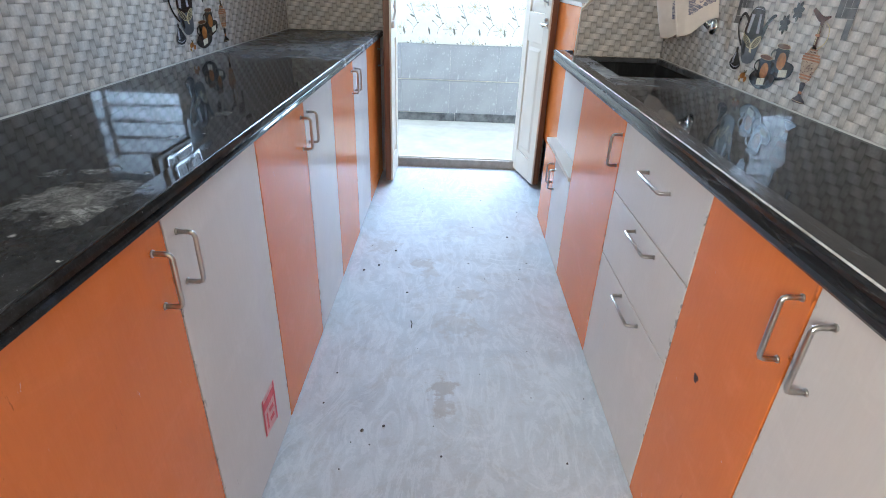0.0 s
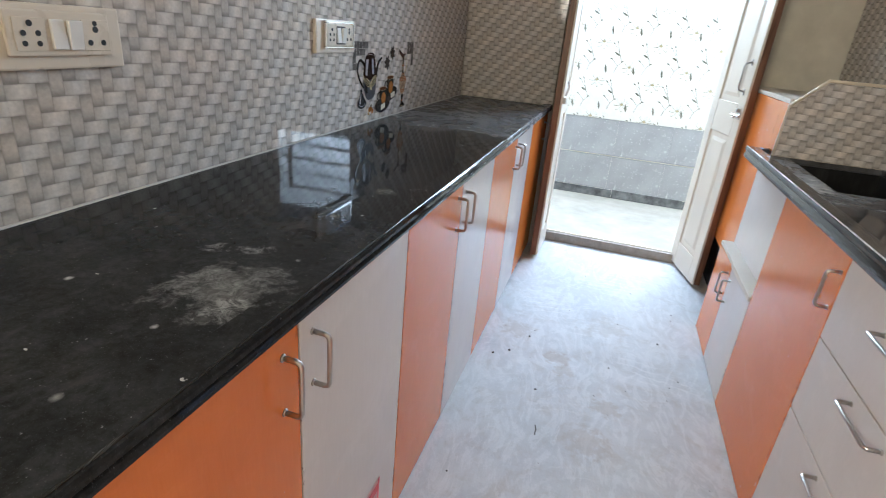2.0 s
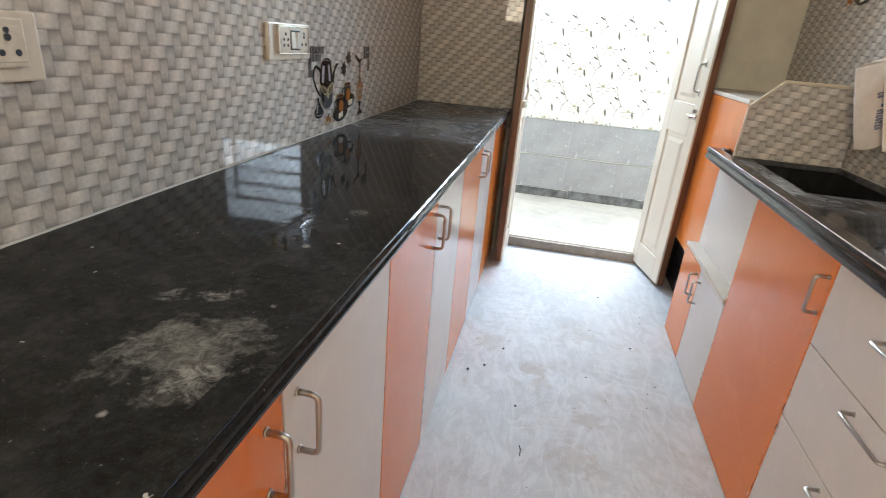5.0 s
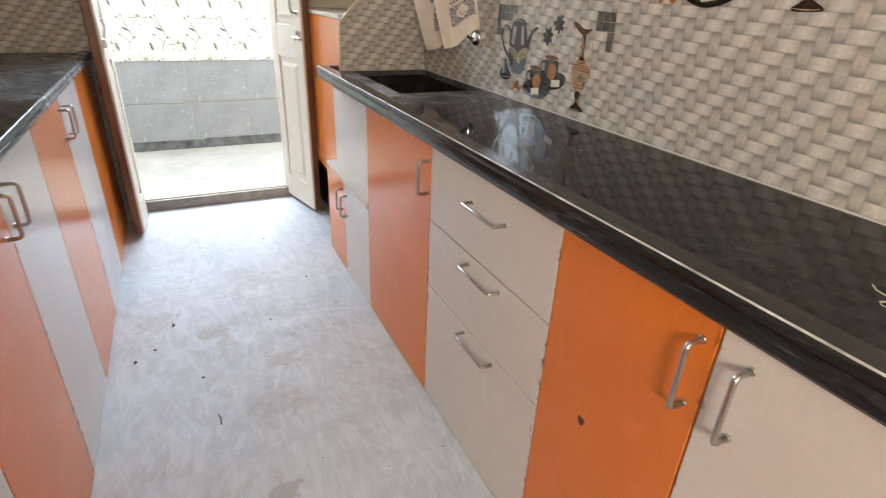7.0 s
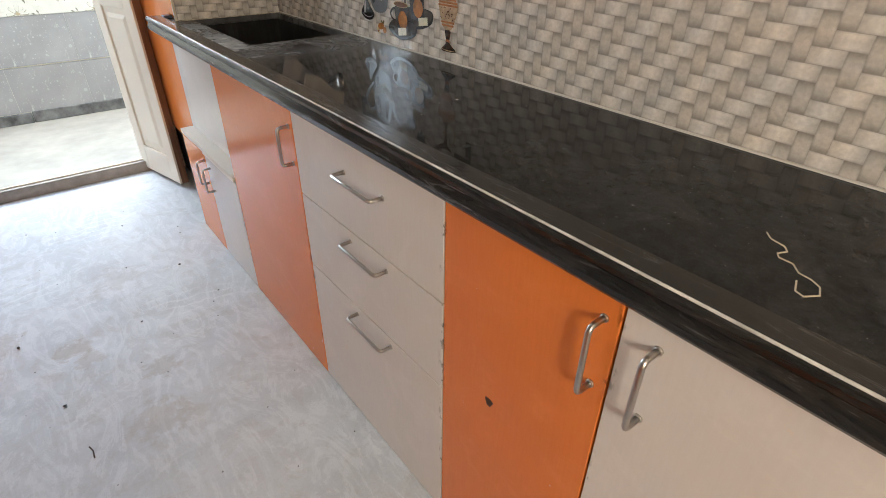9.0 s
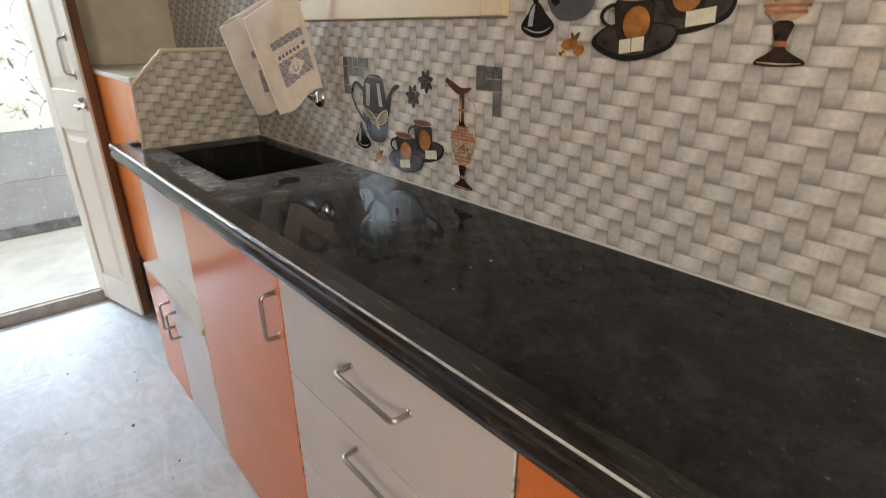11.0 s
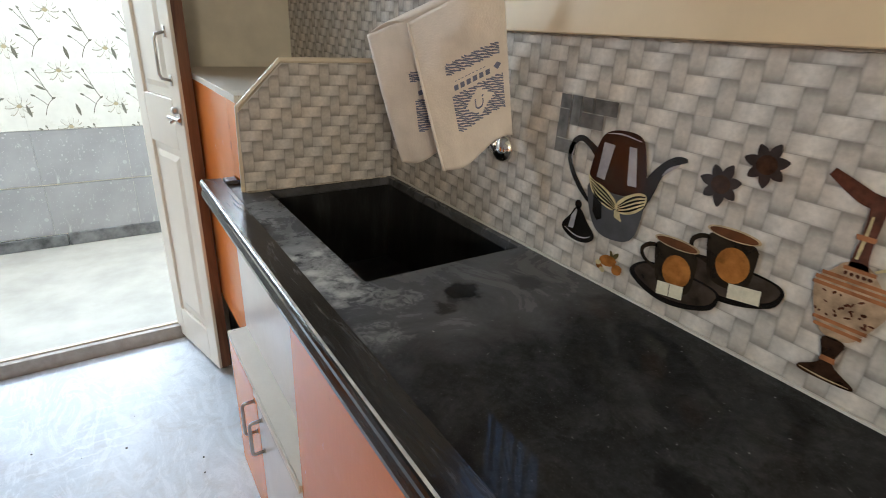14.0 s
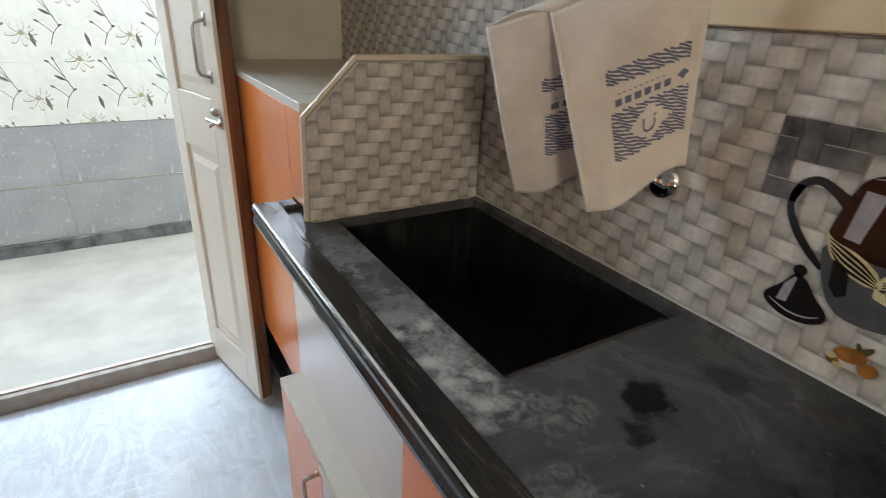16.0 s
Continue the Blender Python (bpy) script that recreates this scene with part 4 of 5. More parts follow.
ground = part("ground", boxed(-400, 400, -400, 400, -3.4, -3.2), plain("earth", (0.30, 0.27, 0.22), 0.9, 0.2, 0.05, 0))
tagged(ground, "bare pale ground around the house", "ground", kind="structure")

# ---- kitchen window ----
win = thing("window_1", "tan painted wooden window with two shutters and steel rods", "window", kind="structure")
FW = 0.062
bm = bmesh.new()
x0, x1 = XR - 0.012, XR + 0.014
box(bm, x0, x1, WY0, WY0 + FW, WZ0, WZ1, 0.002, 1)
box(bm, x0, x1, WY1 - FW - 0.03, WY1, WZ0, WZ1, 0.002, 1)
box(bm, x0, x1, WY0 + FW, WY1 - FW - 0.03, WZ0, WZ0 + 0.052, 0.002, 1)
box(bm, x0, x1, WY0 + FW, WY1 - FW - 0.03, WZ1 - 0.06, WZ1, 0.002, 1)
MY0, MY1 = 1.827, 1.917
box(bm, x0, x1, MY0, MY1, WZ0 + 0.052, WZ1 - 0.06, 0.002, 1)
part("window_frame", bm, WINDOW_PAINT, win)
REVEAL = plain("bare_wood_reveal", (0.34, 0.20, 0.12), 0.5, 0.2, 9.0, 0.1)
GLASS = mat("window_glass", (1, 1, 1), 0.02)
bsdf(GLASS).inputs["Transmission Weight"].default_value = 1.0
bsdf(GLASS).inputs["IOR"].default_value = 1.45
for a, b in ((WY0 + FW, MY0), (MY1, WY1 - FW - 0.03)):
    z0, z1 = WZ0 + 0.052, WZ1 - 0.06
    bm = bmesh.new()
    box(bm, XR + 0.015, XR + 0.11, b - 0.012, b + 0.03, z0, z1)
    box(bm, XR + 0.015, XR + 0.11, a - 0.03, a + 0.004, z0, z1)
    part("reveal", bm, REVEAL, win, "bare brown wood lining")
    bm = bmesh.new()
    sx0, sx1 = XR + 0.058, XR + 0.084
    box(bm, sx0, sx1, a + 0.005, b - 0.013, z0 + 0.003, z0 + 0.062, 0.002, 1)
    box(bm, sx0, sx1, a + 0.005, a + 0.045, z0 + 0.062, z1, 0.002, 1)
    box(bm, sx0, sx1, b - 0.053, b - 0.013, z0 + 0.062, z1, 0.002, 1)
    box(bm, sx0, sx1, a + 0.045, b - 0.053, z1 - 0.05, z1, 0.002, 1)
    sh = part("shutter", bm, RAIL_PAINT, win, "cream painted shutter")
    part("bead", boxed(sx0 - 0.008, sx0 - 0.0005, a + 0.008, b - 0.014, z0 + 0.056, z0 + 0.064, 0.001, 1), SWITCH, sh, "white glazing bead")
    part("sill_bead", boxed(XR + 0.0145, XR + 0.057, a + 0.005, b - 0.013, z0 + 0.0005, z0 + 0.006, 0.001, 1), SWITCH, sh, "white bead")
    pane = part("pane", boxed(sx0 + 0.010, sx0 + 0.014, a + 0.045, b - 0.053, z0 + 0.062, z1 - 0.05), GLASS, sh)
    pane.visible_shadow = False
    n = 6
    for k in range(n):
        y = a + 0.03 + (b - a - 0.06) * (k + 0.5) / n
        bm = bmesh.new()
        sweep(bm, [(XR + 0.104, y, z0), (XR + 0.104, y, z1)], 0.006, 8)
        part("rod", bm, STEEL, win, "round steel rod", True)
    bm = bmesh.new()
    yk = a + 0.012 if a > 1.9 else b - 0.08
    sweep(bm, [(sx0 - 0.012, yk, z0 + 0.03), (sx0 - 0.012, yk + 0.03, z0 + 0.03)], 0.009, 10)
    for q in (0.004, 0.015, 0.026):
        lathe(bm, [(0.012, -0.002), (0.012, 0.002)], pose(sx0 - 0.012, yk + q, z0 + 0.03, 90, 0, 0), 12)
    part("bolt", bm, CHROME, sh, "chrome tower bolt")
bm = bmesh.new()
hx, hz = XR + 0.044, WZ0 + 0.085
box(bm, hx, hx + 0.012, 1.484, 1.600, hz - 0.008, hz + 0.008, 0.003, 1)
part("handle_bar", bm, REVEAL, win, "brown handle bar")
for y in (1.480, 1.584):
    part("handle_end", boxed(hx - 0.002, hx + 0.016, y, y + 0.014, hz + 0.004, hz + 0.014, 0.002, 1), CHROME, win, "chrome end")
part("box_latch", boxed(XR + 0.040, XR + 0.057, 1.747, 1.807, WZ0 + 0.06, WZ0 + 0.10, 0.003, 1), HOLE, win, "black latch")

# ---- printed crockery on three tiles ----
POT = plain("brown_glaze_print", (0.022, 0.008, 0.006), 0.12, 0.5, 22, 0)
POTGREY = plain("grey_glaze_print", (0.085, 0.085, 0.092), 0.15, 0.2, 30, 0)
BLACKP = mat("black_print", (0.013, 0.011, 0.010), 0.15)
CUPGLAZE = plain("olive_glaze_print", (0.024, 0.017, 0.011), 0.15, 0.5, 30, 0)
COFFEE = plain("coffee_print", (0.13, 0.052, 0.022), 0.2, 0.3, 40, 0)
SAUCER = plain("smoky_print", (0.050, 0.037, 0.029), 0.2, 0.7, 24, 0)
RIM = plain("pale_rim_print", (0.48, 0.37, 0.23), 0.2, 0.3, 60, 0)
FOOT = plain("umber_print", (0.035, 0.018, 0.011), 0.15, 0.6, 60, 0)
STAR = plain("dark_spice_print", (0.032, 0.026, 0.026), 0.2, 0.3, 60, 0)
LEAF = mat("leaf_print", (0.10, 0.08, 0.03), 0.2)
SHEEN = plain("pale_sheen_print", (0.36, 0.34, 0.37), 0.2, 0.25, 40, 0)
CREAM = plain("cream_print", (0.58, 0.49, 0.28), 0.2, 0.25, 90, 0)
AMBER = plain("amber_print", (0.34, 0.135, 0.03), 0.2, 0.5, 40, 0)
SUGAR = plain("sugar_print", (0.72, 0.67, 0.52), 0.25, 0.1, 80, 0)
VASE = plain("painted_vase_print", (0.42, 0.30, 0.20), 0.2, 0.45, 55, 0)
COPPER = plain("copper_print", (0.36, 0.15, 0.065), 0.2, 0.4, 50, 0)
MAROON = plain("maroon_print", (0.085, 0.030, 0.018), 0.2, 0.5, 60, 0)
DARKWEAVE = plain("charcoal_print", (0.135, 0.125, 0.118), 0.12, 0.65, 26, 0)


def poly(bm, pts, y):
    if len(pts) > 6:
        pts = soften(pts)
    bm.faces.new([bm.verts.new((x, y, z)) for x, z in pts])


def curve(bm, pts, w, y):
    """A brush line with rounded bends."""
    ws = list(w) if isinstance(w, (list, tuple)) else [w] * len(pts)
    out = soften([(*p, k) for p, k in zip(pts, ws)], False, 3)
    stroke(bm, [p[:2] for p in out], [p[2] for p in out], y)


def crockery(tile):
    """Coffee pot, lid, cups, star anise and a carafe printed on a tile."""
    L1, L2, L3, L4 = -0.0020, -0.0024, -0.0028, -0.0032

    def put(name, material, draw, label=""):
        bm = bmesh.new()
        draw(bm)
        part(name, bm, material, tile, label)

    def dark(bm):
        for r in range(-1, 12):
            for c in range(-1, 24):
                k = (c - r) % 4
                if k == 0:
                    x0, x1, z0, z1 = c * U, (c + 2) * U, r * U, (r + 1) * U
                elif k == 3:
                    x0, x1, z0, z1 = c * U, (c + 1) * U, r * U, (r + 2) * U
                else:
                    continue
                x, z = (x0 + x1) / 2, (z0 + z1) / 2
                near = (x < 0.04 and z > 0.20) or (x < 0.13 and z > 0.255) or (x > 0.572 and z > 0.19) or (x > 0.53 and z > 0.268)
                if not near:
                    continue
                x0, x1, z0, z1 = max(x0, 0) + 0.0008, min(x1, 0.6) - 0.0008, max(z0, 0) + 0.0008, min(z1, 0.3) - 0.0008
                poly(bm, [(x0, z0), (x1, z0), (x1, z1), (x0, z1)], L1)

    put("dark_weave", DARKWEAVE, dark)

    def pot_handle(bm):
        curve(bm, [(0.100, 0.214), (0.082, 0.226), (0.060, 0.236), (0.042, 0.224), (0.037, 0.197), (0.052, 0.169), (0.076, 0.146), (0.094, 0.132)], [0.016, 0.011, 0.010, 0.010, 0.010, 0.010, 0.010, 0.006], L1)
        curve(bm, [(0.188, 0.158), (0.203, 0.182), (0.212, 0.205), (0.226, 0.224), (0.243, 0.236), (0.257, 0.238)], [0.034, 0.026, 0.018, 0.014, 0.013, 0.005], L1)

    put("pot_handle", BLACKP, pot_handle)
    put("pot_body", POT, lambda bm: poly(bm, [(0.106, 0.248), (0.122, 0.257), (0.1415, 0.260), (0.165, 0.260), (0.182, 0.254), (0.190, 0.232), (0.195, 0.212), (0.203, 0.172), (0.156, 0.156), (0.086, 0.166), (0.091, 0.205), (0.099, 0.235)], L2))
    put("pot_base", POTGREY, lambda bm: poly(bm, [(0.085, 0.172), (0.156, 0.154), (0.204, 0.176), (0.202, 0.125), (0.194, 0.096), (0.172, 0.084), (0.130, 0.082), (0.108, 0.099), (0.092, 0.135)], L2 - 0.0002))
    put("pot_shade", BLACKP, lambda bm: (poly(bm, [(0.120, 0.200), (0.152, 0.200), (0.162, 0.168), (0.108, 0.172)], L2 - 0.0001), poly(bm, [(0.103, 0.150), (0.122, 0.140), (0.128, 0.112), (0.118, 0.106), (0.107, 0.118)], L3)))

    def sheen(bm):
        poly(bm, [(0.109, 0.236), (0.131, 0.235), (0.121, 0.176), (0.104, 0.178)], L3)
        poly(bm, [(0.158, 0.238), (0.172, 0.238), (0.183, 0.180), (0.166, 0.179)], L3)
        poly(bm, [(0.062, 0.098), (0.071, 0.112), (0.074, 0.110), (0.070, 0.075), (0.058, 0.074)], L3)
        curve(bm, [(0.050, 0.072), (0.075, 0.063), (0.098, 0.065), (0.111, 0.073)], [0.001, 0.0025, 0.0025, 0.001], L3)
        curve(bm, [(0.222, 0.208), (0.232, 0.220), (0.246, 0.229)], [0.002, 0.006, 0.002], L2)
        curve(bm, [(0.046, 0.212), (0.043, 0.200), (0.048, 0.186)], [0.001, 0.003, 0.001], L2)
        curve(bm, [(0.112, 0.250), (0.140, 0.255), (0.178, 0.249)], [0.001, 0.0025, 0.001], L3)

    def bow(bm):
        poly(bm, [(0.084, 0.182), (0.098, 0.170), (0.115, 0.168), (0.135, 0.160), (0.153, 0.147), (0.150, 0.131), (0.135, 0.132), (0.114, 0.140), (0.096, 0.153)], L3)
        poly(bm, [(0.150, 0.146), (0.168, 0.163), (0.190, 0.174), (0.205, 0.174), (0.206, 0.158), (0.196, 0.144), (0.178, 0.133), (0.153, 0.130)], L3)
        poly(bm, [(0.150, 0.134), (0.160, 0.134), (0.168, 0.118), (0.152, 0.122)], L3)

    def bow_lines(bm):
        for k in range(4):
            f = k / 3
            curve(bm, [(0.092 + 0.006 * f, 0.172 - 0.014 * f), (0.112, 0.164 - 0.019 * f), (0.132, 0.155 - 0.017 * f), (0.150, 0.142 - 0.008 * f)], [0.0012, 0.0034, 0.0034, 0.001], L4)
            curve(bm, [(0.156, 0.142 - 0.008 * f), (0.172, 0.157 - 0.020 * f), (0.188, 0.167 - 0.021 * f), (0.203, 0.170 - 0.014 * f)], [0.001, 0.0034, 0.0034, 0.0012], L4)

    put("lid", BLACKP, lambda bm: (poly(bm, [(0.041, 0.078), (0.044, 0.066), (0.070, 0.054), (0.100, 0.056), (0.119, 0.068), (0.118, 0.080), (0.100, 0.094), (0.082, 0.116), (0.068, 0.116), (0.060, 0.098)], L2), oval(bm, 0.074, 0.121, 0.008, 0.008, 0, L2, 12)))
    put("sheen", SHEEN, sheen)
    put("bow", CREAM, bow)
    put("bow_lines", BLACKP, bow_lines)
    put("nuts", AMBER, lambda bm: (oval(bm, 0.155, 0.045, 0.018, 0.010, 0.2, L2, 14), oval(bm, 0.176, 0.036, 0.011, 0.009, 0.5, L3, 12), oval(bm, 0.140, 0.031, 0.008, 0.006, -0.4, L3)))
    put("kernels", CREAM, lambda bm: (oval(bm, 0.137, 0.036, 0.006, 0.0045, 0.3, L4), oval(bm, 0.147, 0.026, 0.006, 0.0045, -0.3, L4)))
    put("leaf", LEAF, lambda bm: (oval(bm, 0.168, 0.057, 0.010, 0.004, 0.9, L1), oval(bm, 0.160, 0.058, 0.007, 0.003, 2.0, L1)))
    for k, (ox, oz) in enumerate(((0.0745, 0.040), (0.0, 0.0))):
        q = -0.0012 * k
        sg = 0.028 * (1 - k)
        put("saucer", BLACKP, lambda bm: poly(bm, [(0.194 + ox, 0.048 + oz), (0.220 + ox, 0.074 + oz), (0.260 + ox, 0.080 + oz), (0.320 + ox, 0.080 + oz), (0.351 + ox, 0.073 + oz), (0.347 + ox, 0.050 + oz), (0.336 + ox, 0.039 + oz), (0.300 + ox, 0.025 + oz), (0.262 + ox, 0.020 + oz), (0.222 + ox, 0.030 + oz)], L1 + q))
        put("saucer_well", SAUCER, lambda bm: poly(bm, [(0.205 + ox, 0.052 + oz), (0.224 + ox, 0.072 + oz), (0.260 + ox, 0.077 + oz), (0.320 + ox, 0.077 + oz), (0.347 + ox, 0.071 + oz), (0.340 + ox, 0.052 + oz), (0.326 + ox, 0.043 + oz), (0.298 + ox, 0.033 + oz), (0.262 + ox, 0.029 + oz), (0.228 + ox, 0.038 + oz)], L2 + q))
        put("cup", CUPGLAZE, lambda bm: (poly(bm, [(0.234 + ox, 0.118 + oz), (0.307 + ox, 0.118 + oz), (0.308 + ox, 0.085 + oz), (0.306 + ox, 0.052 + oz), (0.290 + ox, 0.044 + oz), (0.262 + ox, 0.044 + oz), (0.248 + ox, 0.052 + oz), (0.240 + ox, 0.085 + oz)], L3 + q),
                                         curve(bm, [(0.240 + ox, 0.106 + oz), (0.226 + ox, 0.104 + oz), (0.214 + ox, 0.092 + oz), (0.220 + ox, 0.078 + oz), (0.244 + ox, 0.070 + oz)], [0.006, 0.007, 0.007, 0.006, 0.005], L3 + q)))
        put("cup_rim", RIM, lambda bm: (oval(bm, 0.2705 + ox, 0.119 + oz, 0.037, 0.0085, 0, L4 + q, 22), ))
        put("coffee", COFFEE, lambda bm: (oval(bm, 0.2705 + ox, 0.1186 + oz, 0.0335, 0.0065, 0, L4 - 0.0004 + q, 22), ))
        put("cup_medallion", AMBER, lambda bm: (oval(bm, 0.279 + ox, 0.078 + oz, 0.023, 0.025, 0, L4 + q, 20), ))
        put("sugar_cube", SUGAR, lambda bm: poly(bm, [(0.2534 + ox + sg, 0.053 + oz), (0.2957 + ox + sg, 0.0596 + oz), (0.2973 + ox + sg, 0.0386 + oz), (0.2552 + ox + sg, 0.032 + oz)], L4 - 0.0004 + q))

    put("cube_joint", SAUCER, lambda bm: stroke(bm, [(0.2745, 0.0562), (0.2763, 0.0354)], 0.0012, L4 - 0.0024))

    def star(bm, cx, cz, r):
        for i in range(7):
            t = 2 * math.pi * i / 7 + 0.3
            d = r * (1.0 if i % 2 else 0.92)
            curve(bm, [(cx + k * d * math.cos(t), cz + k * d * math.sin(t)) for k in (0.1, 0.45, 0.75, 1.0)], [r * 0.3, r * 0.52, r * 0.46, r * 0.08], L1 - 0.00003 * i)

    def star_heart(bm, cx, cz, r):
        oval(bm, cx, cz, r * 0.45, r * 0.42, 0, L2, 12)

    for cx, cz, r in ((0.310, 0.2185, 0.030), (0.360, 0.2563, 0.029)):
        put("star_anise", STAR, lambda bm: star(bm, cx, cz, r))
        put("star_heart", FOOT, lambda bm: star_heart(bm, cx, cz, r))
    put("carafe_spout", MAROON, lambda bm: (curve(bm, [(0.430, 0.266), (0.452, 0.254), (0.476, 0.242), (0.496, 0.246), (0.512, 0.252)], [0.010, 0.016, 0.018, 0.010, 0.004], L1),
                                           curve(bm, [(0.483, 0.245), (0.484, 0.215), (0.483, 0.180), (0.485, 0.165)], [0.018, 0.013, 0.015, 0.022], L2)))
    put("carafe_neck", CREAM, lambda bm: (curve(bm, [(0.481, 0.228), (0.481, 0.205), (0.480, 0.178)], [0.002, 0.004, 0.003], L3), curve(bm, [(0.50, 0.17), (0.522, 0.185), (0.528, 0.205), (0.518, 0.228), (0.50, 0.236)], [0.003, 0.004, 0.004, 0.003, 0.002], L1)))
    put("carafe_body", VASE, lambda bm: (poly(bm, [(0.472, 0.175), (0.496, 0.175), (0.510, 0.155), (0.528, 0.147), (0.528, 0.130), (0.515, 0.100), (0.502, 0.078), (0.472, 0.078), (0.460, 0.100), (0.449, 0.130), (0.449, 0.147), (0.460, 0.155)], L2), ))

    def bands(bm):
        for z, w in ((0.153, 0.034), (0.146, 0.039), (0.139, 0.040), (0.098, 0.028), (0.090, 0.025), (0.166, 0.016)):
            poly(bm, [(0.487 - w, z - 0.0022), (0.487 + w, z - 0.0022), (0.487 + w, z + 0.0022), (0.487 - w, z + 0.0022)], L3)

    def figures(bm):
        rng = random.Random(8)
        for k in range(26):
            x, z = rng.uniform(0.458, 0.517), rng.uniform(0.104, 0.134)
            oval(bm, x, z, rng.uniform(0.0012, 0.004), rng.uniform(0.0008, 0.002), rng.uniform(0, 3), L4 - 0.00002 * k, 8)
        for k in range(5):
            oval(bm, 0.475 + 0.006 * k, 0.160, 0.002, 0.0025, 0.3 * k, L4, 8)

    put("carafe_bands", COPPER, bands)
    put("carafe_figures", MAROON, figures)
    put("carafe_collar", COPPER, lambda bm: (poly(bm, [(0.481, 0.055), (0.496, 0.055), (0.497, 0.048), (0.480, 0.048)], L3), poly(bm, [(0.472, 0.206), (0.492, 0.206), (0.491, 0.200), (0.473, 0.200)], L4)))
    put("foot_sheen", RIM, lambda bm: curve(bm, [(0.464, 0.028), (0.490, 0.026), (0.518, 0.028)], [0.001, 0.0022, 0.001], L3))
    put("carafe_foot", FOOT, lambda bm: (poly(bm, [(0.472, 0.080), (0.503, 0.080), (0.496, 0.058), (0.494, 0.046), (0.508, 0.038), (0.524, 0.030), (0.520, 0.024), (0.462, 0.022), (0.460, 0.030), (0.474, 0.038), (0.482, 0.046), (0.480, 0.058)], L2), ))


for t in mural_tiles:
    crockery(t)

# ---- switch plates ----


def switch_plate(y, z, label, bezel=False):
    """A plate with two sockets and two rocker switches, on the west wall; y, z: its near foot corner."""
    root = thing("switch_plate", label, "switch")
    root.matrix_basis = pose(XL - 0.003, y, z, 0, 0, 90)
    w, h = 0.262, 0.103
    part("plate", boxed(0, w, -0.012, 0.0, 0, h, 0.004, 2), PLASTIC, root)
    part("module", boxed(0.047, 0.232, -0.019, -0.0115, 0.022, h - 0.010, 0.003, 2), PLASTIC, root, "raised ivory module")
    if bezel:
        bm = bmesh.new()
        for x0, x1, z0, z1 in ((0.043, 0.236, h - 0.011, h - 0.004), (0.043, 0.236, 0.016, 0.022), (0.043, 0.0475, 0.022, h - 0.011), (0.2315, 0.236, 0.022, h - 0.011)):
            box(bm, x0, x1, -0.0225, -0.0119, z0, z1, 0.0015, 1)
        part("bezel", bm, CHROME, root, "bright silver bezel")
        part("switch_gap", boxed(0.1165, 0.1745, -0.0205, -0.0189, 0.028, 0.084), HOLE, root, "dark gap around the switches")
    for k, x in enumerate((0.118, 0.146)):
        ob = part("rocker", boxed(0.001, 0.027, -0.006, 0.002, 0.0, 0.048, 0.0015, 1), SWITCH, root)
        ob.matrix_basis = pose(x, -0.0195, 0.032, -5 if k == 0 else 5, 0, 0)
    for cx, pins in ((0.085, ((0, 0.017, 0.005), (-0.012, 0.002, 0.0045), (0.012, 0.002, 0.0045), (-0.012, -0.014, 0.0045), (0.012, -0.014, 0.0045))), (0.202, ((0, 0.020, 0.0045), (0, 0.010, 0.0055), (-0.013, -0.012, 0.005), (0.013, -0.012, 0.005)))):
        sock = part("socket", boxed(cx - 0.026, cx + 0.026, -0.0205, -0.0188, 0.030, 0.082, 0.001, 1), PLASTIC, root)
        for dx, dz, r in pins:
            bm = bmesh.new()
            lathe(bm, [(r, 0.0), (r, 0.0012)], pose(cx + dx, -0.0201, 0.056 + dz, 90, 0, 0), 12)
            part("hole", bm, HOLE, sock, "dark socket hole")
    return root


switch_plate(0.711, 1.146, "ivory plastic switch plate with two sockets and switches")
switch_plate(1.682, 1.161, "grey plastic switch plate with a silver bezel beside a printed tile", True)

# ---- cloth bag draped upside down over the tap ----
CLOTH = plain("white_cloth", (0.78, 0.71, 0.645), 0.85, 0.07, 22.0, 0.6)
BLUE = plain("navy_print", (0.17, 0.18, 0.27), 0.8, 0.2, 80, 0)
bag = thing("cloth_bag", "off-white cloth bag with navy print, draped over the tap", "bag")


def sheet(bl, br, tl, tr, bulge, sway, push):
    """Bilinear cloth patch with a soft bulge; returns place(s, t)."""
    bl, br, tl, tr = (Vector(p) for p in (bl, br, tl, tr))
    n = (br - bl).cross(tl - bl).normalized()
    if n.x > 0:
        n = -n

    def place(s, t, lift=0.0):
        p = bl.lerp(br, s).lerp(tl.lerp(tr, s), t)
        w = bulge * math.sin(math.pi * min(max(s, 0), 1)) * (0.4 + 0.6 * t) + sway * math.sin(5 * s + 3 * t) * (1 - 0.4 * t) + 0.0035 * noise.noise((s * 3.1, t * 4.3, sway * 90)) + 0.0016 * noise.noise((s * 9, t * 12, sway * 90))
        w += push * math.exp(-((s - 0.62) / 0.26) ** 2 - ((t - 0.86) / 0.17) ** 2)
        p.z += (1 - t) ** 3 * 0.009 * math.sin(7.0 * s + 1.2 + sway * 300)
        return p + n * (w + lift)

    return place


def cloth(name, place, ns=36, nt=44):
    bm = bmesh.new()
    grid = [[bm.verts.new(place(i / ns, j / nt)) for i in range(ns + 1)] for j in range(nt + 1)]
    for j in range(nt):
        for i in range(ns):
            bm.faces.new((grid[j][i], grid[j][i + 1], grid[j + 1][i + 1], grid[j + 1][i]))
    ob = part(name, bm, CLOTH, bag, smooth=True)
    th = ob.modifiers.new("thickness", "SOLIDIFY")
    th.thickness, th.offset = 0.0022, 0
    return ob


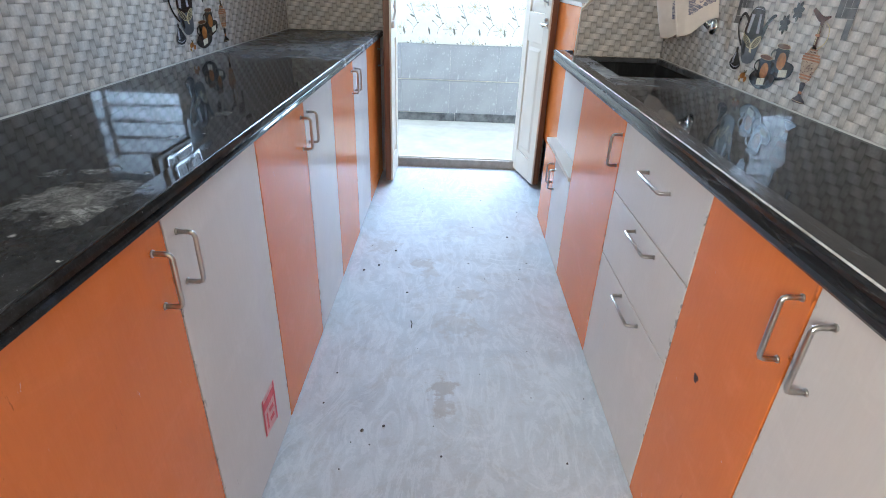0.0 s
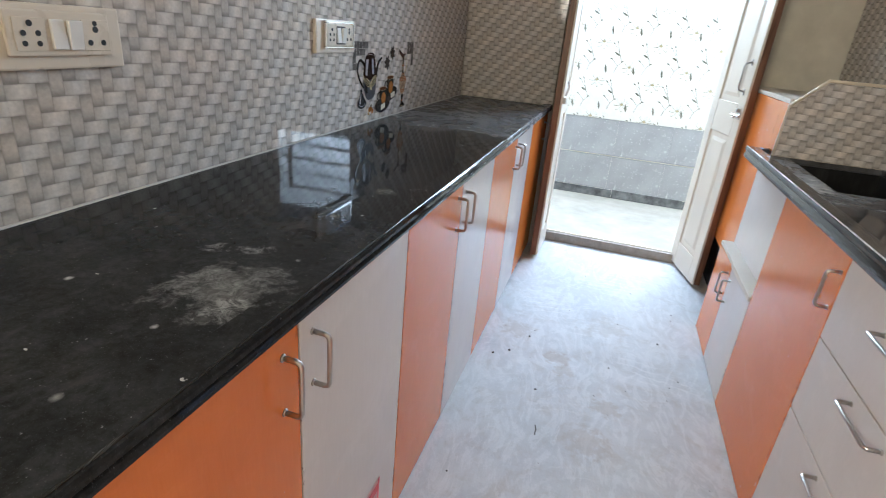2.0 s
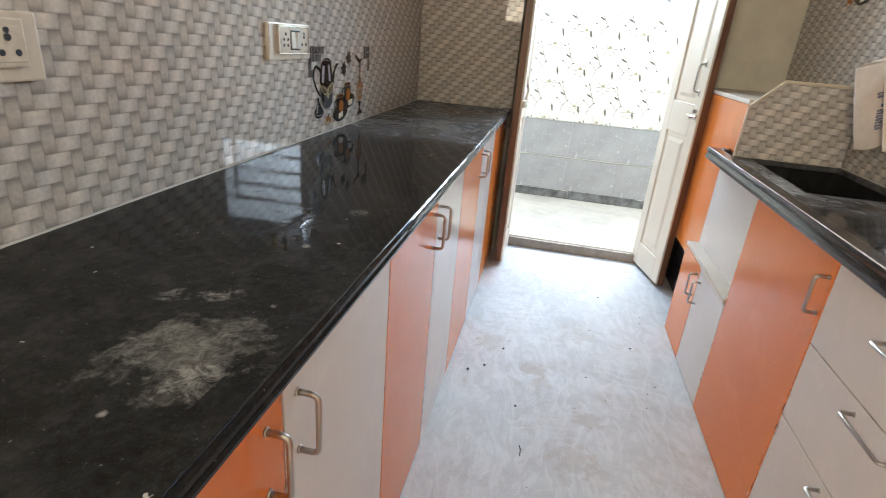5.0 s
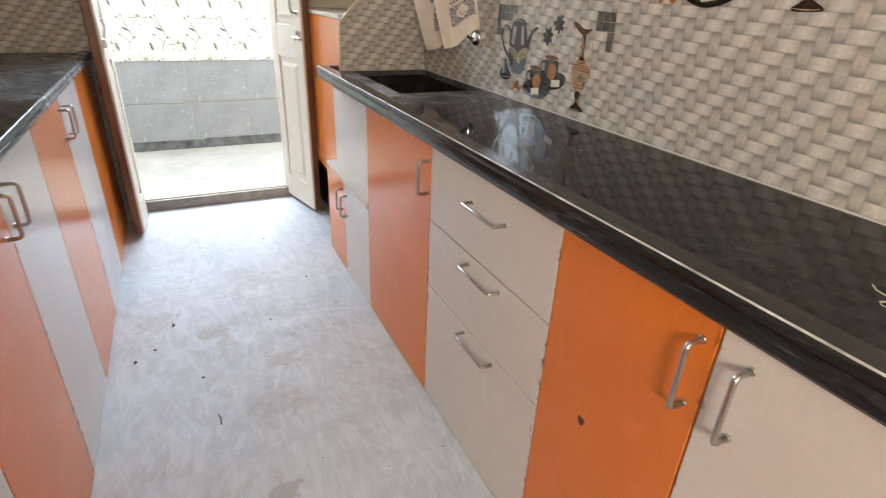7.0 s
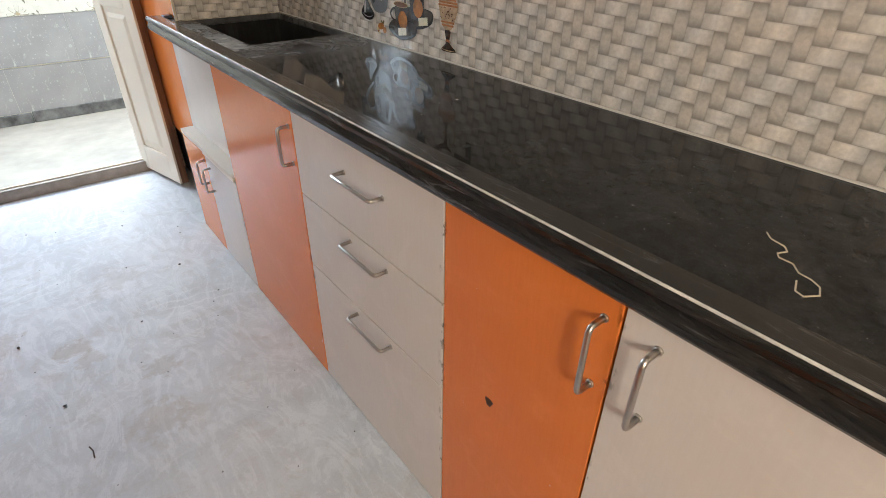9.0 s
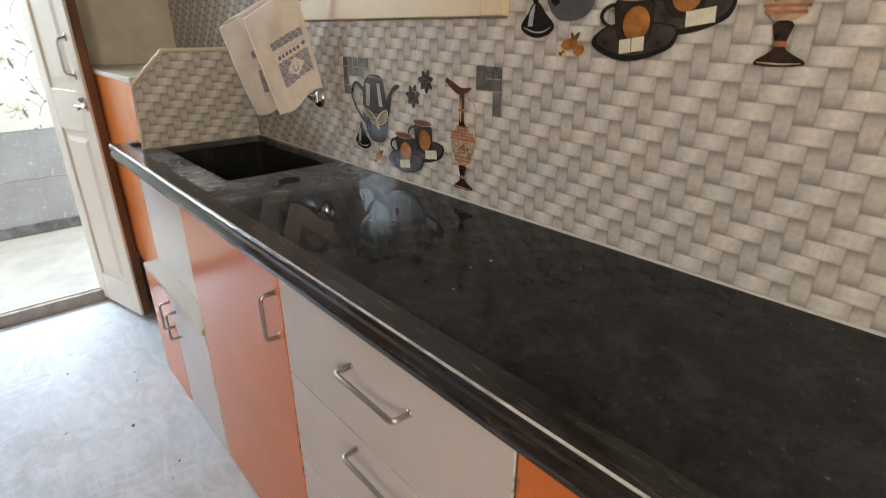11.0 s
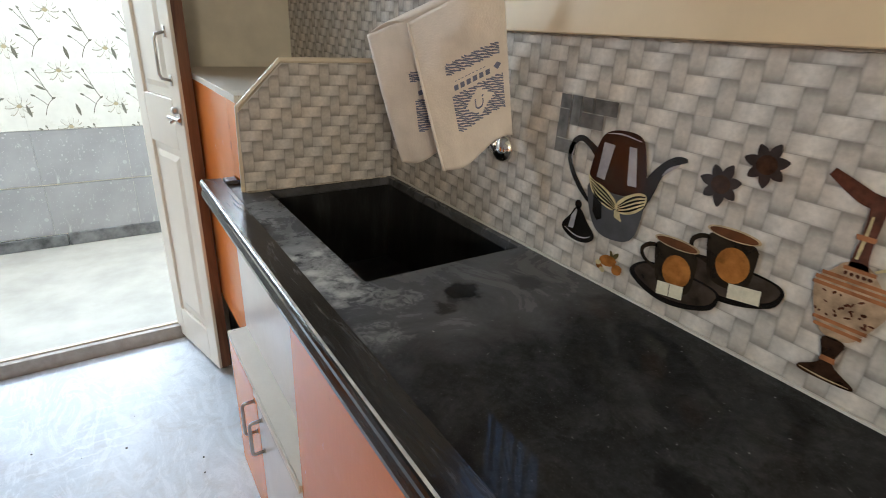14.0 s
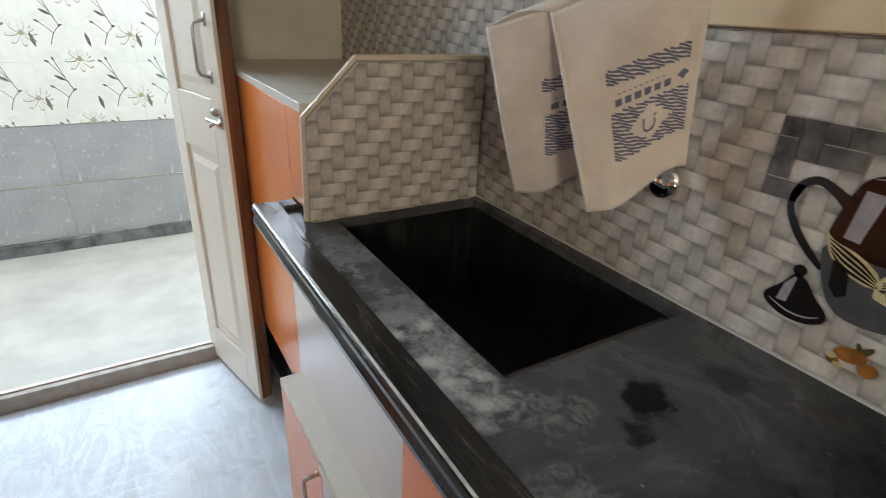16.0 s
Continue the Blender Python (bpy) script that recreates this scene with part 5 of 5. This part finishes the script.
front_at = sheet((0.879, 2.181, 1.026), (0.990, 2.115, 1.108), (0.838, 2.265, 1.298), (0.925, 2.100, 1.372), 0.012, 0.004, 0.016)
back_at = sheet((0.880, 2.355, 1.006), (0.985, 2.225, 1.083), (0.805, 2.372, 1.272), (0.925, 2.104, 1.369), 0.010, 0.005, 0.004)
front_ob = cloth("front_panel", front_at)
back_ob = cloth("back_panel", back_at)
# the fold that joins both over the tap
bm = bmesh.new()
n = 14
rows2 = []
for j in range(5):
    f = j / 4
    rows2.append([bm.verts.new(front_at(i / n, 1).lerp(back_at(i / n, 1), f) + Vector((0, 0, 0.012 * math.sin(math.pi * f)))) for i in range(n + 1)])
for a, b in zip(rows2, rows2[1:]):
    for i in range(n):
        bm.faces.new((a[i], a[i + 1], b[i + 1], b[i]))
ob = part("fold", bm, CLOTH, bag, smooth=True)
th = ob.modifiers.new("thickness", "SOLIDIFY")
th.thickness, th.offset = 0.0022, 0
bm = bmesh.new()
sweep(bm, [front_at(0.0, k / 20, 0.001) for k in range(21)], 0.0028, 6)
part("seam", bm, CLOTH, bag, "white seam edge", True)


def on_cloth(bm, place, pts, lift=0.0025):
    bm.faces.new([bm.verts.new(place(s, t, lift)) for s, t in pts])


def cloth_line(bm, place, p, q, w, steps=6, lift=0.0025):
    a, b = Vector(p), Vector(q)
    d = (b - a).normalized()
    nn = Vector((-d.y, d.x)) * w / 2
    for k in range(steps):
        u, v = a.lerp(b, k / steps), a.lerp(b, (k + 1) / steps)
        on_cloth(bm, place, [tuple(u + nn), tuple(v + nn), tuple(v - nn), tuple(u - nn)], lift)


def stripe_block(bm, place, s0, s1, t0, t1, hole=None):
    """Fine slanting, slightly wavy stripes filling a rectangle around a blank diamond."""
    cs, ct = (s0 + s1) / 2, (t0 + t1) / 2
    pitch, ns = 0.0165, 40
    ds = (s1 - s0) / ns
    for k in range(-12, int((t1 - t0) / pitch) + 14):
        for i in range(ns):
            a, b = s0 + i * ds, s0 + (i + 1) * ds
            ta = t0 + k * pitch - 0.30 * (a - s0) + 0.0035 * math.sin(38 * a + k)
            tb = t0 + k * pitch - 0.30 * (b - s0) + 0.0035 * math.sin(38 * b + k)
            m, t = (a + b) / 2, (ta + tb) / 2
            if not t0 < t < t1 - 0.008:
                continue
            if hole and abs(m - cs) / hole[0] + abs(t - ct) / hole[1] < 1:
                continue
            w = 0.0105 + 0.002 * math.sin(5 * i + 3 * k)
            on_cloth(bm, place, [(a, ta), (b, tb), (b, tb + w), (a, ta + w)])


for place, owner in ((front_at, front_ob), (back_at, back_ob)):
    bm = bmesh.new()
    stripe_block(bm, place, 0.32, 0.93, 0.21, 0.455, (0.185, 0.088))
    stripe_block(bm, place, 0.30, 0.91, 0.575, 0.66)
    tagged(part("printed_pattern", bm, BLUE, owner, "navy slanting-stripe print"), "navy slanting-stripe print", kind="stuff")
    bm = bmesh.new()
    for k in range(6):
        s = 0.36 + 0.075 * k
        cloth_line(bm, place, (s, 0.495), (s + 0.050, 0.495), 0.034, 2)
    on_cloth(bm, place, [(0.83, 0.515), (0.875, 0.535), (0.92, 0.515), (0.875, 0.485)])
    for k in range(9):
        s = 0.38 + 0.042 * k
        cloth_line(bm, place, (s, 0.535), (s + 0.022, 0.535), 0.005, 1)
    pts = [(0.575, 0.365), (0.575, 0.31), (0.60, 0.295), (0.645, 0.298), (0.665, 0.32), (0.665, 0.345)]
    for p, q in zip(pts, pts[1:]):
        cloth_line(bm, place, p, q, 0.013, 2, 0.003)
    on_cloth(bm, place, [(0.655, 0.365), (0.675, 0.372), (0.68, 0.36), (0.66, 0.355)])
    tagged(part("printed_mark", bm, BLUE, owner, "navy bars and a curved mark"), "navy bars and a curved mark", kind="stuff")

# ---- tap ----
tap = thing("wall_tap", "chrome wall tap hidden under a cloth bag", "tap")
bm = bmesh.new()
lathe(bm, [(0.030, 0.0), (0.030, 0.004), (0.024, 0.012), (0.015, 0.016), (0.0, 0.016)], pose(XR - 0.001, 2.150, 1.075, 0, -90, 0), 24)
part("flange", bm, CHROME, tap, "round chrome wall flange", True)
bm = bmesh.new()
sweep(bm, [(0.99, 2.165, 1.068), (0.955, 2.195, 1.108), (0.94, 2.215, 1.178), (0.93, 2.215, 1.258), (0.91, 2.22, 1.278), (0.89, 2.225, 1.258)], 0.010, 10)
part("spout", bm, CHROME, tap, "", True)

# ---- sticker, thread, grit ----
RED = plain("faded_red_print", (0.62, 0.10, 0.13), 0.5, 0.25, 60, 0)
PINK = plain("pink_paper", (0.70, 0.42, 0.42), 0.55, 0.2, 60, 0)
sx = FL + 0.0006
sticker = thing("sticker", "torn red and pink paper sticker on a grey door", "sticker")


def plate(bm, pts, x):
    bm.faces.new([bm.verts.new((x, y, z)) for y, z in pts])


bm = bmesh.new()
plate(bm, [(y + 0.024, z + 0.006) for y, z in ((0.920, 0.122), (1.013, 0.104), (1.017, 0.234), (0.925, 0.238))], sx)
part("paper", bm, PINK, sticker)
bm = bmesh.new()
for pts in (((0.920, 0.122), (0.929, 0.120), (0.934, 0.238), (0.925, 0.238)), ((1.003, 0.106), (1.013, 0.104), (1.017, 0.234), (1.007, 0.234)), ((0.930, 0.197), (1.007, 0.194), (1.007, 0.220), (0.931, 0.224)), ((0.940, 0.132), (0.950, 0.130), (0.952, 0.182), (0.942, 0.182)), ((0.963, 0.137), (0.993, 0.132), (0.993, 0.147), (0.963, 0.152)), ((0.963, 0.167), (0.995, 0.162), (0.995, 0.178), (0.963, 0.182))):
    plate(bm, [(y + 0.024, z + 0.006) for y, z in pts], sx + 0.0006)
part("printed_bars", bm, RED, sticker)

THREAD = mat("pale_thread", (0.55, 0.48, 0.36), 0.7)
bm = bmesh.new()
raw = [(0.738, 0.547), (0.726, 0.537), (0.720, 0.518), (0.710, 0.511), (0.697, 0.517), (0.689, 0.512), (0.688, 0.496), (0.673, 0.484), (0.670, 0.470), (0.662, 0.458), (0.645, 0.452), (0.630, 0.462), (0.634, 0.472), (0.655, 0.479)]
sweep(bm, [(x, y, TOP + 0.0012) for x, y in raw], 0.0010, 5)
tagged(part("thread", bm, THREAD), "pale crinkled thread lying on the black worktop", "thread")
GOUGE = plain("torn_board", (0.09, 0.045, 0.025), 0.8, 0.4, 90, 0)
bm = bmesh.new()
n0 = 9
ring = [(0.805 + 0.009 * math.cos(t) * (1 + 0.4 * math.sin(3 * t)), 0.501 + 0.013 * math.sin(t) * (1 + 0.3 * math.cos(2 * t))) for t in (2 * math.pi * k / n0 for k in range(n0))]
plate(bm, ring, FR - 0.0006)
part("gouge", bm, GOUGE, gouged_door, "dark gouge in the laminate")
GRIT = plain("dark_grit", (0.06, 0.05, 0.045), 0.8, 0.3, 50, 0)
rng = random.Random(4)
spots = [(-0.236, 2.25, 0.007), (-0.222, 1.10, 0.007), (-0.15, 1.873, 0.006), (-0.362, 2.05, 0.006), (-0.16, 1.12, 0.005), (0.33, 2.45, 0.006), (-0.3, 2.1, 0.006), (0.12, 2.15, 0.005)]
for k in range(34):
    spots.append((rng.uniform(-0.40, 0.48), rng.uniform(0.8, 3.2), rng.uniform(0.0018, 0.0042)))
for x, y, r in spots:
    bm = bmesh.new()
    bmesh.ops.create_icosphere(bm, subdivisions=1, radius=r)
    for v in bm.verts:
        v.co *= rng.uniform(0.7, 1.25)
        v.co.z *= 0.55
    z = -min(v.co.z for v in bm.verts)
    ob = part("grit", bm, GRIT)
    ob.location = (x, y, z - 0.0002)
    tagged(ob, "small dark grit crumb on the dusty floor", "grit", "grit on the floor")
bm = bmesh.new()
sweep(bm, [(-0.118, 1.67, 0.001), (-0.112, 1.65, 0.0015), (-0.113, 1.622, 0.001)], 0.002, 5)
tagged(part("twig", bm, GRIT), "dark splinter lying on the dusty floor", "splinter")

# ---- rough cement lines left by the tilers ----


def cement_line(points, seed, label):
    """A thin ragged bead of cement along a polyline."""
    rng = random.Random(seed)
    pts, radii = [], []
    for a, b in zip(points, points[1:]):
        a, b = Vector(a), Vector(b)
        n = max(2, int((b - a).length / 0.012))
        for k in range(n):
            pts.append(a.lerp(b, k / n) + Vector((0, 0, rng.uniform(-0.0012, 0.0012))))
            radii.append(rng.uniform(0.0012, 0.0034))
    bm = bmesh.new()
    sweep(bm, pts, 0.002, 5, radii=radii)
    tagged(part("trim", bm, CEMENT), label, "trim", kind="structure")


CEMENT = plain("rough_cement", (0.42, 0.37, 0.31), 0.85, 0.4, 70, 0)
cement_line([(XR - 0.001, WY0 - 0.002, WZ0 - 0.001), (XR - 0.001, WY1 + 0.002, WZ0 - 0.001)], 3, "ragged cement line under the window frame")
cement_line([(PX0 + 0.004, PY - 0.009, TOP + 0.001), (PX1 - 0.004, PY - 0.009, TOP + 0.001)], 5, "ragged cement line at the foot of the tiled panel")
